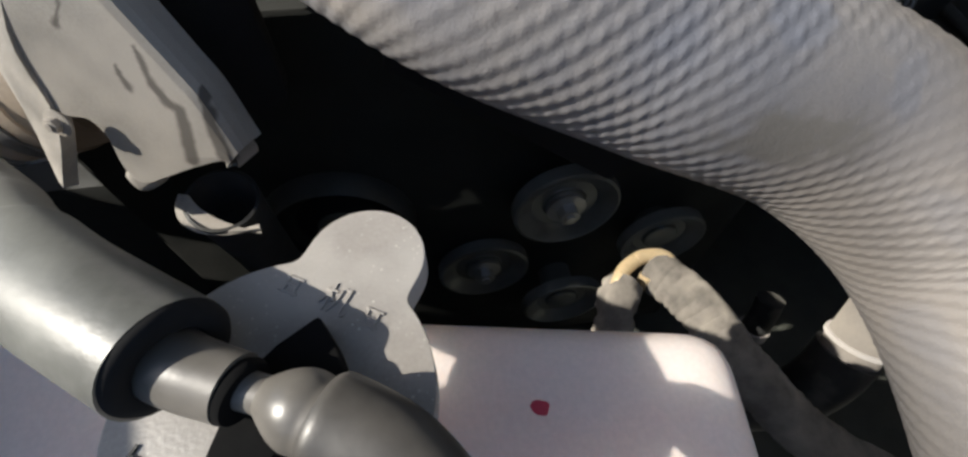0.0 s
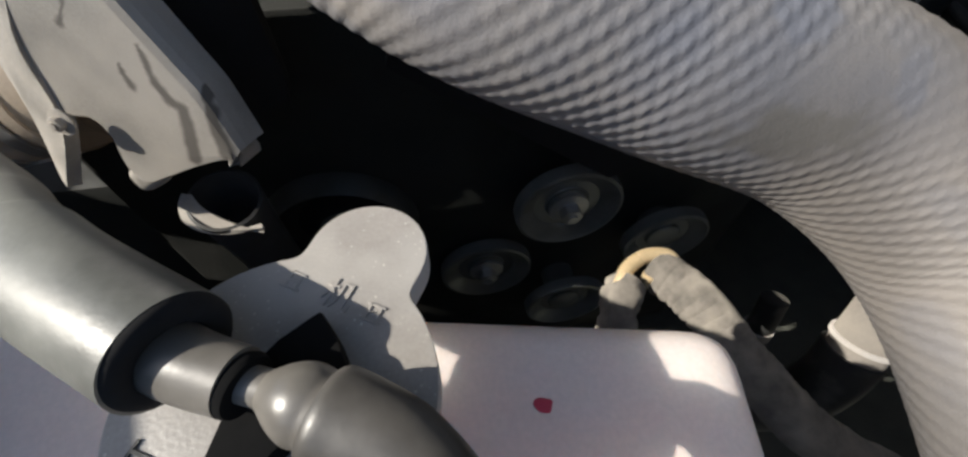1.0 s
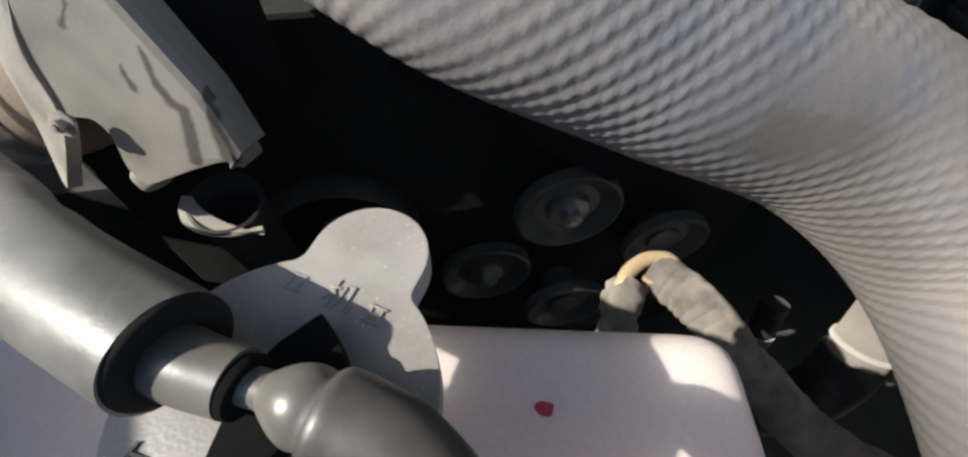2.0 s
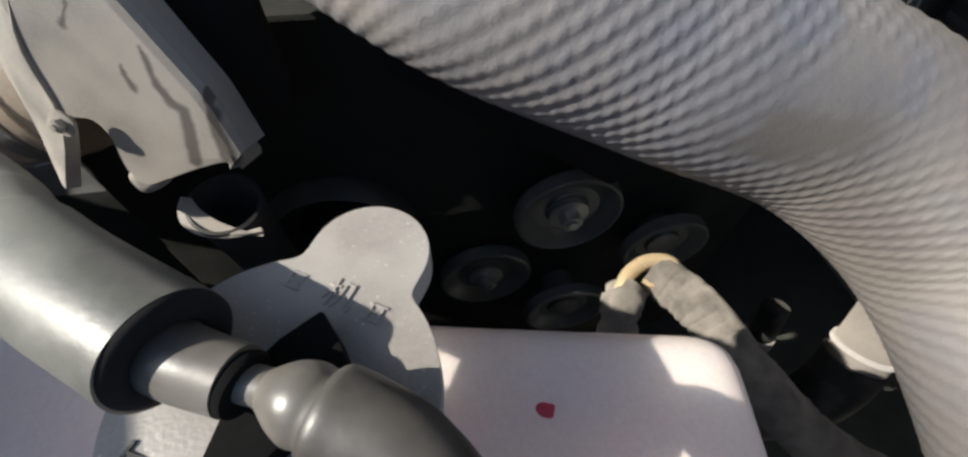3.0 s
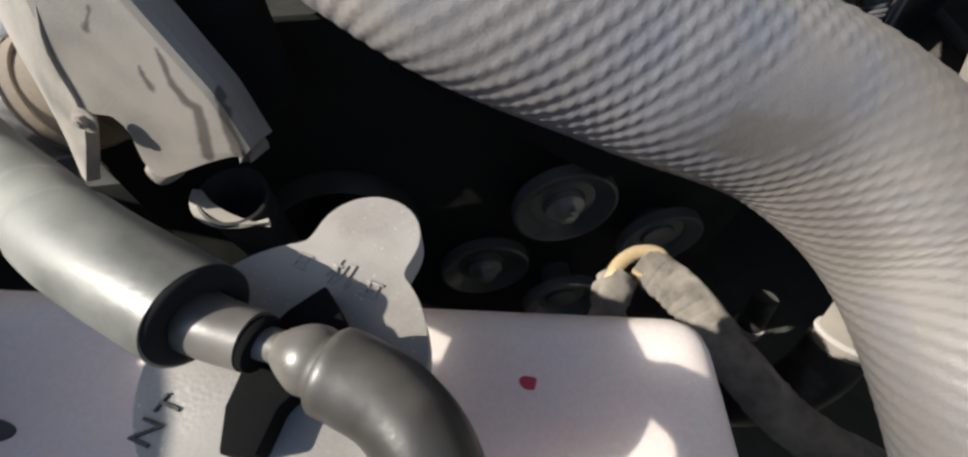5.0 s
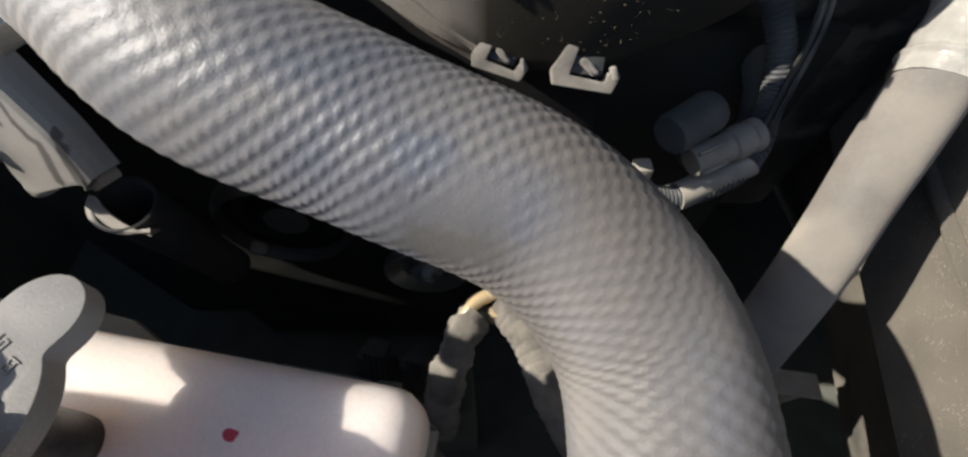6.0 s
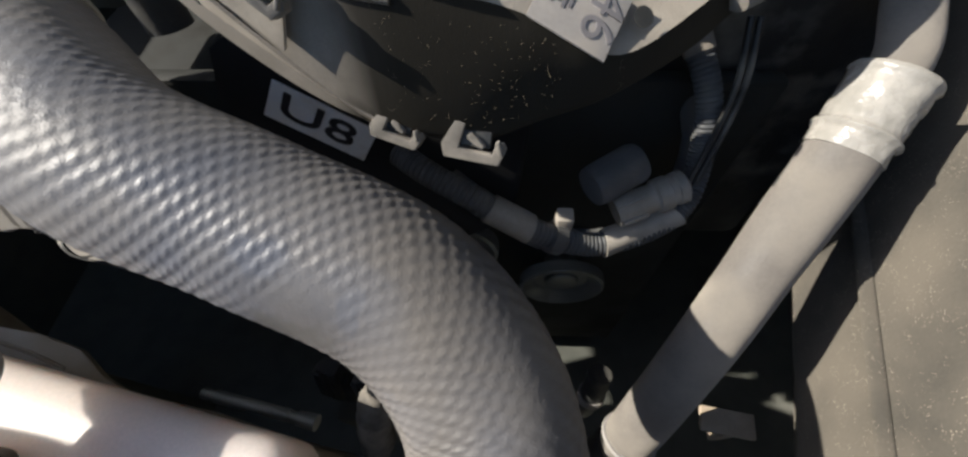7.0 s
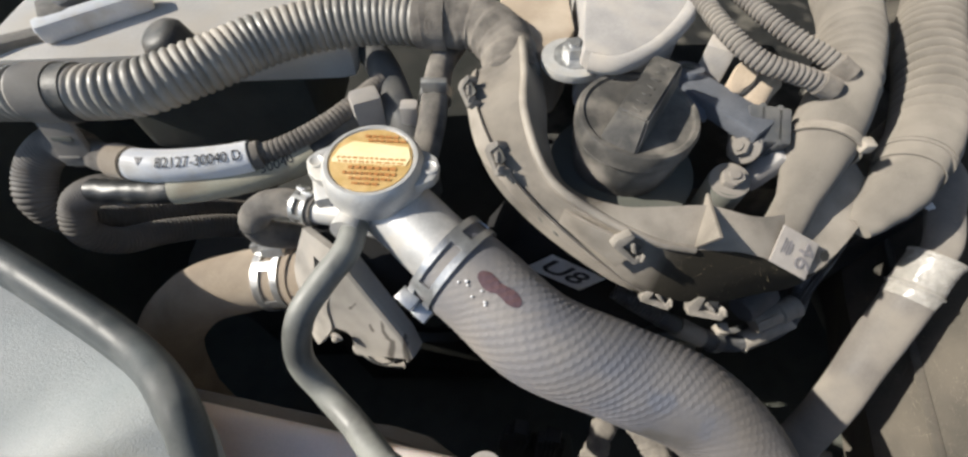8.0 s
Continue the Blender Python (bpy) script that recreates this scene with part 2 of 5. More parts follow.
def sweep(spine, radius, seg=20, cap=True):
    """A tube mesh round a spine; radius: a number or f(s, angle)."""
    n = len(spine.s)
    ang = np.linspace(0, 2 * math.pi, seg, endpoint=False)
    rr = np.array([[radius(s, w) if callable(radius) else radius for w in ang] for s in spine.s])
    v = spine.p[:, None] + rr[..., None] * (np.cos(ang)[None, :, None] * spine.a[:, None] + np.sin(ang)[None, :, None] * spine.b[:, None])
    faces = [(i * seg + j, i * seg + (j + 1) % seg, (i + 1) * seg + (j + 1) % seg, (i + 1) * seg + j) for i in range(n - 1) for j in range(seg)]
    if cap:
        faces += [tuple(range(seg - 1, -1, -1)), tuple(range((n - 1) * seg, n * seg))]
    me = bpy.data.meshes.new("tube")
    me.from_pydata(v.reshape(-1, 3).tolist(), [], faces)
    me.update()
    return me


def tube(name, ctrl, r, material, parent=None, label="", n=60, seg=20, up=(0, 0, 1)):
    return settle(name, sweep(Spine(ctrl, n, up), r, seg), material, parent, label)


def ribbed(r, pitch, depth, wobble=0.0):
    """A corrugated radius: rounded ribs with narrow grooves, not quite even."""
    def f(s, w):
        k = s / pitch + 0.12 * math.sin(s * 61.0)
        g = abs(math.sin(math.pi * k)) ** 0.55
        return r - depth * (1 - g) + wobble * math.sin(3 * w + s * 90.0)
    return f


def wrapped(r, pitch, amount):
    """The radius of a tape wrap: low overlapping steps and lumps."""
    def f(s, w):
        k = (s / pitch + 0.35 * w / (2 * math.pi) + 0.06 * math.sin(2 * w)) % 1.0
        return r + amount * (0.5 - k) + 1.6 * amount * noise.noise(Vector((s * 120, math.cos(w) * 1.3, math.sin(w) * 1.3)))
    return f


def frame_at(at, axis, up=(0, 0, 1)):
    """A matrix whose z is axis and whose y is near up."""
    z = Vector(axis).normalized()
    u = Vector(up)
    if abs(z.dot(u.normalized())) > 0.98:
        u = Vector((0, 1, 0))
    x = u.cross(z).normalized()
    y = z.cross(x)
    return Matrix.Translation(at) @ Matrix((x, y, z)).transposed().to_4x4()


def lathe(profile, m, seg=40):
    """Turn a profile of (radius, height) round z and place it by m."""
    bm = bmesh.new()
    rings = []
    for r, z in profile:
        if r < 1e-6:
            rings.append([bm.verts.new(m @ Vector((0, 0, z)))])
        else:
            rings.append([bm.verts.new(m @ Vector((r * math.cos(2 * math.pi * k / seg), r * math.sin(2 * math.pi * k / seg), z))) for k in range(seg)])
    for a, b in zip(rings, rings[1:]):
        for k in range(seg):
            q = [a[k % len(a)], a[(k + 1) % len(a)], b[(k + 1) % len(b)], b[k % len(b)]]
            q = list(dict.fromkeys(q))
            if len(q) > 2:
                bm.faces.new(q)
    return bm


def block(size, m, bevel=0.001, segs=2):
    bm = bmesh.new()
    bmesh.ops.create_cube(bm, size=1, matrix=Matrix.Diagonal((*size, 1)))
    if bevel:
        bmesh.ops.bevel(bm, geom=bm.edges[:], offset=bevel, segments=segs, affect="EDGES", profile=0.6)
    bmesh.ops.transform(bm, matrix=m, verts=bm.verts)
    return bm


def prism(outline, depth, m, bevel=0.0006):
    """An outline in the xy of m, from z = -depth up to 0, with softened edges."""
    bm = bmesh.new()
    vs = [bm.verts.new((x, y, 0)) for x, y in outline]
    f = bm.faces.new(vs)
    if f.normal.z < 0:
        f.normal_flip()
    top = [f]
    ext = bmesh.ops.extrude_face_region(bm, geom=top)
    bmesh.ops.translate(bm, vec=(0, 0, -depth), verts=[g for g in ext["geom"] if isinstance(g, bmesh.types.BMVert)])
    bmesh.ops.recalc_face_normals(bm, faces=bm.faces)
    if bevel:
        bmesh.ops.bevel(bm, geom=bm.edges[:], offset=bevel, segments=2, affect="EDGES", profile=0.6, clamp_overlap=True)
    bmesh.ops.transform(bm, matrix=m, verts=bm.verts)
    return bm


def hexagon(r):
    return [(r * math.cos(math.pi * k / 3), r * math.sin(math.pi * k / 3)) for k in range(6)]


def circle(r, n=32, cx=0.0, cy=0.0, a0=0.0, a1=2 * math.pi):
    return [(cx + r * math.cos(a0 + (a1 - a0) * k / n), cy + r * math.sin(a0 + (a1 - a0) * k / n)) for k in range(n)]


def bolt(at, axis, size=0.006, label="zinc-plated hexagon bolt with a washer", parent=None, group="bolts on the engine", material=None):
    """A washer-faced hexagon bolt; a thing of its own unless it has a parent."""
    own = parent or thing("bolt", at, label, "bolt", group)
    m = frame_at(at, axis)
    mt = material or M_ZINC
    part("washer", lathe([(0, 0), (size * 1.75, 0), (size * 1.75, size * 0.25), (size * 1.1, size * 0.38), (0, size * 0.38)], m, 28), mt, own)
    part("bolt_head", prism(hexagon(size), size * 0.95, m @ Matrix.Translation((0, 0, size * 1.3)), size * 0.12), mt, own)
    part("bolt_tip", lathe([(0, size * 1.3), (size * 0.5, size * 1.3), (size * 0.46, size * 1.55), (0, size * 1.6)], m, 18), mt, own)
    return own


def lettering(name, words, m, height, material, parent, depth=0.0003, bend=None, label="", bold=0.0):
    """Words as a mesh in the built-in font, set by m (x along, y up), or bent by a function of (x, y, z)."""
    cu = bpy.data.curves.new(name, "FONT")
    cu.body, cu.size, cu.extrude, cu.align_x, cu.align_y = words, height, depth, "CENTER", "CENTER"
    cu.offset = bold
    ob = new(name, cu)
    dg = bpy.context.evaluated_depsgraph_get()
    dg.update()
    me = bpy.data.meshes.new_from_object(ob.evaluated_get(dg))
    bpy.data.objects.remove(ob)
    bpy.data.curves.remove(cu)
    me.materials.clear()
    if bend:
        bm = bmesh.new()
        bm.from_mesh(me)
        for again in range(3):
            bmesh.ops.triangulate(bm, faces=bm.faces[:])
            bmesh.ops.subdivide_edges(bm, edges=[e for e in bm.edges if e.calc_length() > height * 0.12], cuts=1)
        bmesh.ops.triangulate(bm, faces=bm.faces[:])
        bm.to_mesh(me)
        bm.free()
    for v in me.vertices:
        v.co = bend(v.co) if bend else m @ v.co
    return settle(name, me, material, parent, label, 0)


def patch(spine, s0, s1, a0, a1, r, thick=0.0003, ns=24, na=14, outline=None):
    """A thin shell that hugs a tube between arc lengths and angles; outline(u, v) in -1..1 says what is kept."""
    bm = bmesh.new()
    grid = {}
    for i in range(ns + 1):
        for j in range(na + 1):
            u, v = -1 + 2 * i / ns, -1 + 2 * j / na
            s, w = s0 + (s1 - s0) * i / ns, a0 + (a1 - a0) * j / na
            rr = r(s, w) if callable(r) else r
            grid[i, j] = [bm.verts.new(spine.at(s, w, rr + thick)), bm.verts.new(spine.at(s, w, rr - 0.0008)), u, v]
    keep = lambda i, j: outline is None or outline(-1 + 2 * (i + 0.5) / ns, -1 + 2 * (j + 0.5) / na)
    cells = {(i, j) for i in range(ns) for j in range(na) if keep(i, j)}
    for i, j in cells:
        q = [grid[i, j], grid[i + 1, j], grid[i + 1, j + 1], grid[i, j + 1]]
        bm.faces.new([g[0] for g in q])
        for (di, dj), (a, b) in (((-1, 0), (3, 0)), ((1, 0), (1, 2)), ((0, -1), (0, 1)), ((0, 1), (2, 3))):
            if (i + di, j + dj) not in cells:
                bm.faces.new([q[a][0], q[b][0], q[b][1], q[a][1]])
    bmesh.ops.delete(bm, geom=[v for v in bm.verts if not v.link_faces], context="VERTS")
    return bm


def ring(spine, s0, s1, r, thick, a0=0.0, a1=2 * math.pi, na=48):
    """A band round a tube."""
    bm = bmesh.new()
    closed = a1 - a0 > 6.28
    rows = []
    for j in range(na if closed else na + 1):
        w = a0 + (a1 - a0) * j / na
        rows.append([bm.verts.new(spine.at(s, w, q)) for s, q in ((s0, r), (s1, r), (s1, r + thick), (s0, r + thick))])
    for j in range(na):
        x, y = rows[j], rows[(j + 1) % len(rows)]
        for k in range(4):
            bm.faces.new([x[k], x[(k + 1) % 4], y[(k + 1) % 4], y[k]])
    if not closed:
        bm.faces.new(rows[0])
        bm.faces.new(rows[-1][::-1])
    bmesh.ops.bevel(bm, geom=[e for e in bm.edges if e.calc_face_angle(0) > 1.2], offset=thick * 0.25, segments=1, affect="EDGES")
    return bm


def loft(rows, thick=0.002, sub=6):
    """A sheet through rows of points (each row a section), smoothed along its length, with thickness."""
    secs = np.array(rows, float)
    k = secs.shape[1]
    lines = [curve(secs[:, j], (len(secs) - 1) * sub + 1) for j in range(k)]
    bm = bmesh.new()
    vs = [[bm.verts.new(lines[j][i]) for j in range(k)] for i in range(len(lines[0]))]
    for i in range(len(vs) - 1):
        for j in range(k - 1):
            bm.faces.new([vs[i][j], vs[i + 1][j], vs[i + 1][j + 1], vs[i][j + 1]])
    bmesh.ops.recalc_face_normals(bm, faces=bm.faces)
    if sum(f.normal.z * f.calc_area() for f in bm.faces) < 0:
        bmesh.ops.reverse_faces(bm, faces=bm.faces)
    bmesh.ops.solidify(bm, geom=bm.faces[:], thickness=thick)
    return bm


def sheet(name, corners, thick, material, label, kind="structure", category="wall"):
    """A flat panel with thickness through four corners."""
    bm = bmesh.new()
    vs = [bm.verts.new(c) for c in corners]
    bm.faces.new(vs)
    bmesh.ops.subdivide_edges(bm, edges=bm.edges[:], cuts=3, use_grid_fill=True)
    bmesh.ops.solidify(bm, geom=bm.faces[:], thickness=thick)
    ob = part(name, bm, material)
    return tagged(ob, label, category, "", kind)


# ---- the setting ----
M_GROUND = mat("asphalt_ground", (0.045, 0.045, 0.045), (0.06, 0.058, 0.055), 0.9, big=3, fine=90, bump=0.3)
gb = bmesh.new()
bmesh.ops.create_grid(gb, x_segments=4, y_segments=4, size=400)
tagged(part("ground", gb, M_GROUND), "dark asphalt ground under the parked car", "ground", "", "structure")
sheet("floor", [(-0.52, -0.5, 0.42), (0.6, -0.5, 0.42), (0.6, 0.7, 0.42), (-0.52, 0.7, 0.42)], 0.004, M_DARK, "grimy black undertray below the engine", category="floor")
sheet("wall_left", [(-0.52, -0.5, 0.3), (-0.52, 0.7, 0.3), (-0.52, 0.7, 0.955), (-0.52, -0.5, 0.955)], 0.02, M_DARK, "dark inner wing panel of the engine bay")
sheet("wall_back", [(-0.52, 0.7, 0.3), (0.6, 0.7, 0.3), (0.6, 0.7, 1.12), (-0.52, 0.7, 1.12)], 0.02, M_DARK, "dark bulkhead behind the engine")
# Unseen; its extra height holds back sky light from the front.
sheet("wall_front", [(-0.52, -0.5, 0.3), (0.6, -0.5, 0.3), (0.6, -0.5, 1.05), (-0.52, -0.5, 1.05)], 0.02, M_DARK, "unseen dark front panel, raised to cut sky light")

# Added wall, out of view, that blocks sky light from the right.
sheet("wall_right", [(0.63, -0.5, 0.3), (0.63, 0.8, 0.3), (0.63, 0.8, 1.80), (0.63, -0.5, 1.80)], 0.02, M_DARK, "unseen dark wall added beyond the wing to cut sky light")
# Unseen bonnet, placed and lengthened to cut the sky light.
sheet("bonnet", [(-0.70, 0.80, 1.10), (0.74, 0.80, 1.10), (0.74, -0.02, 1.95), (-0.70, -0.02, 1.95)], 0.02, M_DARK, "unseen raised bonnet, its dark underside cutting sky light", category="car panel")

# right wing apron: a steep dusty pressed wall with a rolled bead along its crease
AP = [(y, 0.298 + 0.29 * (y + 0.086) if y < 0.05 else 0.3374 + 0.12 * (y - 0.05)) for y in (-0.40, -0.30, -0.20, -0.15, -0.12, -0.087, -0.05, 0.0, 0.05, 0.15, 0.30, 0.66)]
apron = thing("wing_apron", (0.42, 0.0, 0.5), "dusty dark steel inner wing apron with a rolled crease", "car panel", "", "structure")
part("apron_panel", loft([[(x + 0.075, y, 0.66), (x + 0.030, y, 0.765), (x - 0.002, y, 0.796), (x, y, 0.825), (x + 0.003, y, 0.8435), (x + 0.004, y, 0.870), (x + 0.010, y, 0.930), (x + 0.026, y, 0.980), (x + 0.24, y, 1.000)] for y, x in AP], 0.002, 5), M_APRON, apron)
tube("edge_bead", [(x + 0.001, y, 0.8435) for y, x in AP], 0.0030, M_APRON, apron, "rolled dusty bead along the crease", 60, 10)

# ---- engine ----
eng = thing("engine", (0.05, 0.2, 0.42), "grimy dark engine front with cast ribs", "engine")
# Block parts and valve cover are blackened where no blocker shades them.
part("engine_block", block((0.62, 0.5, 0.32), Matrix.Translation((0.0, 0.31, 0.58)), 0.012), M_BAYBLACK, eng)
part("timing_cover", block((0.40, 0.05, 0.34), Matrix.Translation((0.06, 0.045, 0.66)), 0.01), M_BAYBLACK, eng)
part("block_face", block((0.44, 0.01, 0.405), Matrix.Translation((0.06, 0.016, 0.6745)), 0.003), M_BAYBLACK, eng)
part("valve_cover", block((0.28, 0.42, 0.20), Matrix.Translation((0.190, 0.235, 0.815)), 0.008), M_RUBBER, eng, "dusty black valve cover")
for k in range(4):
    part("rib", block((0.006, 0.012, 0.10), Matrix.Translation((-0.02 + k * 0.06, 0.018, 0.56)), 0.002), M_DARK, eng)


def pulley(at, r, label, nut=True):
    """A flat-faced idler: grooved rim, dished web, hexagon bolt."""
    p = thing("belt_pulley", at, label, "pulley", "belt pulleys on the engine front")
    m = frame_at(at, (0, -1, 0))
    part("rim", lathe([(r * 0.55, -0.012), (r, -0.009), (r, -0.003), (r * 0.985, 0.0), (r * 0.93, 0.0005), (r * 0.90, -0.001), (r * 0.70, -0.004), (r * 0.62, -0.0075)], m, 56), M_DARKMET, p)
    part("web", lathe([(r * 0.64, -0.0078), (r * 0.42, -0.008), (r * 0.36, -0.005), (r * 0.30, -0.0045), (0, -0.0045)], m, 48), M_DARKMET, p)
    if nut:
        bolt(Vector(at) + Vector((0, 0.004, 0)), (0, -1, 0), r * 0.21, parent=p, material=M_ZINC)
    part("spindle", lathe([(r * 0.4, -0.05), (r * 0.4, -0.006), (0, -0.006)], m, 30), M_DARK, p)
    return p


pulley((0.1072, -0.0142, 0.7453), 0.0365, "dark steel idler pulley with a hexagon bolt")
pulley((0.0545, -0.0050, 0.6605), 0.0375, "dark steel tensioner pulley with a hexagon bolt")
pulley((0.1950, -0.0150, 0.6900), 0.034, "dim dark steel pulley deep in the bay", False)
pulley((0.1230, -0.0250, 0.6200), 0.036, "dim dark steel pulley low on the engine", False)
FLM = frame_at((-0.043, -0.004, 0.731), (0, -1, 0))
fl = thing("fan_pulley", (-0.043, 0.0, 0.66), "large dark drive pulley with a worn rim", "pulley", "belt pulleys on the engine front")
part("web", lathe([(0, -0.010), (0.016, -0.010), (0.020, -0.014), (0.040, -0.016), (0.0435, -0.010)], FLM, 56), M_LIP, fl)
part("rim", lathe([(0.0430, -0.012), (0.0440, -0.001), (0.0450, 0.0), (0.0500, -0.0075), (0.0503, -0.014), (0.0480, -0.016)], FLM, 72), M_RIM, fl, "worn dark steel rim")
part("boss", block((0.010, 0.012, 0.008), FLM @ Matrix.Rotation(radians(222), 4, "Z") @ Matrix.Translation((0.0440, 0, -0.004)), 0.003, 3), M_CAST, fl)
part("hub", lathe([(0, -0.05), (0.016, -0.05), (0.016, -0.009), (0.012, -0.006), (0, -0.006)], FLM, 30), M_DARK, fl)

# black plastic cover under the wire channel, with its letter label
ux, uy = Vector((0.0386, -0.0050, -0.0245)).normalized(), Vector((0.010, -0.002, 0.0255))
un = ux.cross(uy).normalized()
uy = un.cross(ux)
UM = Matrix.Translation((0.0640, -0.0185, 0.8790)) @ Matrix((ux, uy, un)).transposed().to_4x4()
lc = thing("plastic_cover", (0.05, 0.0, 0.84), "black plastic cover with a white U8 letter label", "engine cover")
part("cover_shell", prism([(-0.040, -0.05), (0.10, -0.05), (0.11, -0.01), (0.09, 0.03), (-0.035, 0.040), (-0.048, 0.01)], 0.05, UM @ Matrix.Translation((0, 0, -0.0008)), 0.004), M_LIP, lc)
lb = part("label", prism([(-0.0235, -0.0135), (0.0245, -0.0135), (0.0235, 0.0135), (-0.0225, 0.0130)], 0.0006, UM @ Matrix.Translation((0, 0, 0.0004)), 0.0001), M_WHITE, lc, "white paper label")
lettering("letters", "U8", UM @ Matrix.Translation((-0.001, 0, 0.0006)) @ Matrix.Diagonal((1.22, 1, 1, 1)), 0.0242, M_INK, lb, 0.0002, bold=0.00015)

# ---- thermostat housing with filler neck ----
hs = thing("thermostat_housing", (-0.05, -0.02, 0.87), "dusty grey aluminium thermostat housing with a filler neck", "engine part")
HN = Vector((-0.30, -0.91, 0.29)).normalized()
HM = frame_at((-0.0577, -0.0636, 0.8987), HN)
HI = HM.inverted()
rows = []
for t, e in ((-0.034, -0.010), (-0.026, -0.015), (-0.018, -0.024), (-0.008, -0.036), (0.0, -0.043), (0.007, -0.0385), (0.013, -0.040), (0.020, -0.0475), (0.0264, -0.0486), (0.031, -0.040), (0.036, -0.029), (0.0415, -0.018), (0.0435, -0.006)):
    q = Vector((0.0022 + 0.75 * t, 0.0187 - 0.66 * t, 0))
    n2 = Vector((0.66, 0.75, 0))
    d0 = 0.0045 - 0.27 * t - 0.0040 * max(0.0, (t - 0.028) / 0.0155)
    e = min(e, d0 - 0.009)
    g = (d0 - 0.003 - e - 0.0012) / 3
    rows.append([HM @ (q + n2 * d + Vector((0, 0, z))) for d, z in ((e + 0.001, -0.012), (e, -0.002), (e + 0.0012, 0.0), (e + 0.0012 + g, 0.0004), (e + 0.0012 + 2 * g, 0.0004), (d0 - 0.0035, -0.0002), (d0 - 0.0014, -0.0012), (d0 - 0.0002, -0.0034), (d0 + 0.0004, -0.0070), (d0 + 0.0004, -0.0120))])
FACE = rows
part("side_web", loft([[(-0.062, -0.046, 0.941), (-0.075, -0.036, 0.944), (-0.092, -0.022, 0.940)], [(-0.082, -0.0535, 0.908), (-0.094, -0.042, 0.908), (-0.108, -0.028, 0.905)],
                       [(-0.0850, -0.0600, 0.8850), (-0.099, -0.052, 0.880), (-0.112, -0.036, 0.876)], [(-0.1010, -0.0615, 0.8590), (-0.106, -0.056, 0.857), (-0.114, -0.043, 0.855)]], 0.004, 5), M_CAST, hs)
bolt((-0.0795, -0.0660, 0.8880), HN, 0.0022, parent=hs, material=M_CAST)
part("lug", block((0.010, 0.009, 0.009), HM @ Matrix.Translation((-0.0118, -0.0345, -0.005)) @ Matrix.Rotation(0.5, 4, "Z"), 0.004, 4), M_CAST, hs)


def dripped(p, runs):
    """How far a place of the face lies in a dried run of coolant, 0 to 1."""
    q = HI @ p
    if q.z < -0.004:
        return 0.0
    most = 0.0
    for run in runs:
        for (x0, y0, w0), (x1, y1, w1) in zip(run, run[1:]):
            dx, dy = x1 - x0, y1 - y0
            f = min(1.0, max(0.0, ((q.x - x0) * dx + (q.y - y0) * dy) / (dx * dx + dy * dy)))
            d = math.hypot(q.x - x0 - f * dx, q.y - y0 - f * dy) + 0.0005 * noise.noise(Vector((q.x * 500, q.y * 500, 1.5)))
            most = max(most, min(1.0, max(0.0, 2.2 - 2.2 * d / ((w0 + (w1 - w0) * f) * 0.85))))
    return most


M_FACE = mat("dripped_casting", (0.30, 0.28, 0.25), (0.40, 0.37, 0.33), 0.55, metal=0.15, big=60, fine=1400, bump=0.12, dust=(0.42, 0.385, 0.34), amount=0.45)
rubbed(M_FACE, "drip", (0.085, 0.075, 0.065), 0.85)
FACE = [[tuple(Vector(r[j // 16]).lerp(Vector(r[min(9, j // 16 + 1)]), (j % 16) / 16)) for j in range(145)] for r in FACE]
shell = part("face_shell", loft(FACE, 0.003, 14), M_FACE, hs, "dusty cast face with dried drip marks", 60)
RUNS = (((0.0079, 0.0085, 0.0010), (0.0086, -0.0005, 0.0018), (0.0110, -0.0050, 0.0022), (0.0140, -0.0075, 0.0024), (0.0137, -0.0132, 0.0034), (0.0120, -0.0229, 0.0030)),
        ((0.0205, -0.0012, 0.0008), (0.0215, -0.0085, 0.0020), (0.0218, -0.0140, 0.0028), (0.0232, -0.0205, 0.0034)),
        ((-0.0070, 0.0180, 0.0006), (-0.0098, 0.0140, 0.0008), (-0.0110, 0.0123, 0.0020)), ((0.0006, 0.0034, 0.0006), (0.0008, 0.0004, 0.0014), (0.0016, -0.0022, 0.0020)))
drip = shell.data.attributes.new("drip", "FLOAT", "POINT")
drip.data.foreach_set("value", [dripped(v.co, RUNS) for v in shell.data.vertices])

NECK = Spine([(-0.060, 0.010, 0.948), (-0.047, -0.007, 0.950), (-0.030, -0.023, 0.947), (-0.016, -0.036, 0.943), (0.000, -0.050, 0.938)], 40)
settle("outlet_pipe", sweep(NECK, lambda s, w: 0.0195 + 0.002 * (s < 0.02), 36), M_ALU, hs, "bright cast outlet pipe")
FM = Matrix.Translation((-0.0475, -0.0065, 0.958))
part("filler_neck", lathe([(0.020, -0.022), (0.020, 0.0), (0.0235, 0.001), (0.0235, 0.0035), (0.017, 0.0045), (0, 0.0045)], FM, 44), M_ALU, hs)
part("neck_boss", block((0.030, 0.026, 0.030), Matrix.Translation((-0.072, 0.002, 0.940)) @ Matrix.Rotation(0.3, 4, "Z"), 0.003), M_ALU, hs)
tube("nipple", [(-0.052, -0.010, 0.952), (-0.058, -0.024, 0.955), (-0.0605, -0.036, 0.9565)], 0.0088, M_ALU, hs, "pale cast nipple", 16, 24)
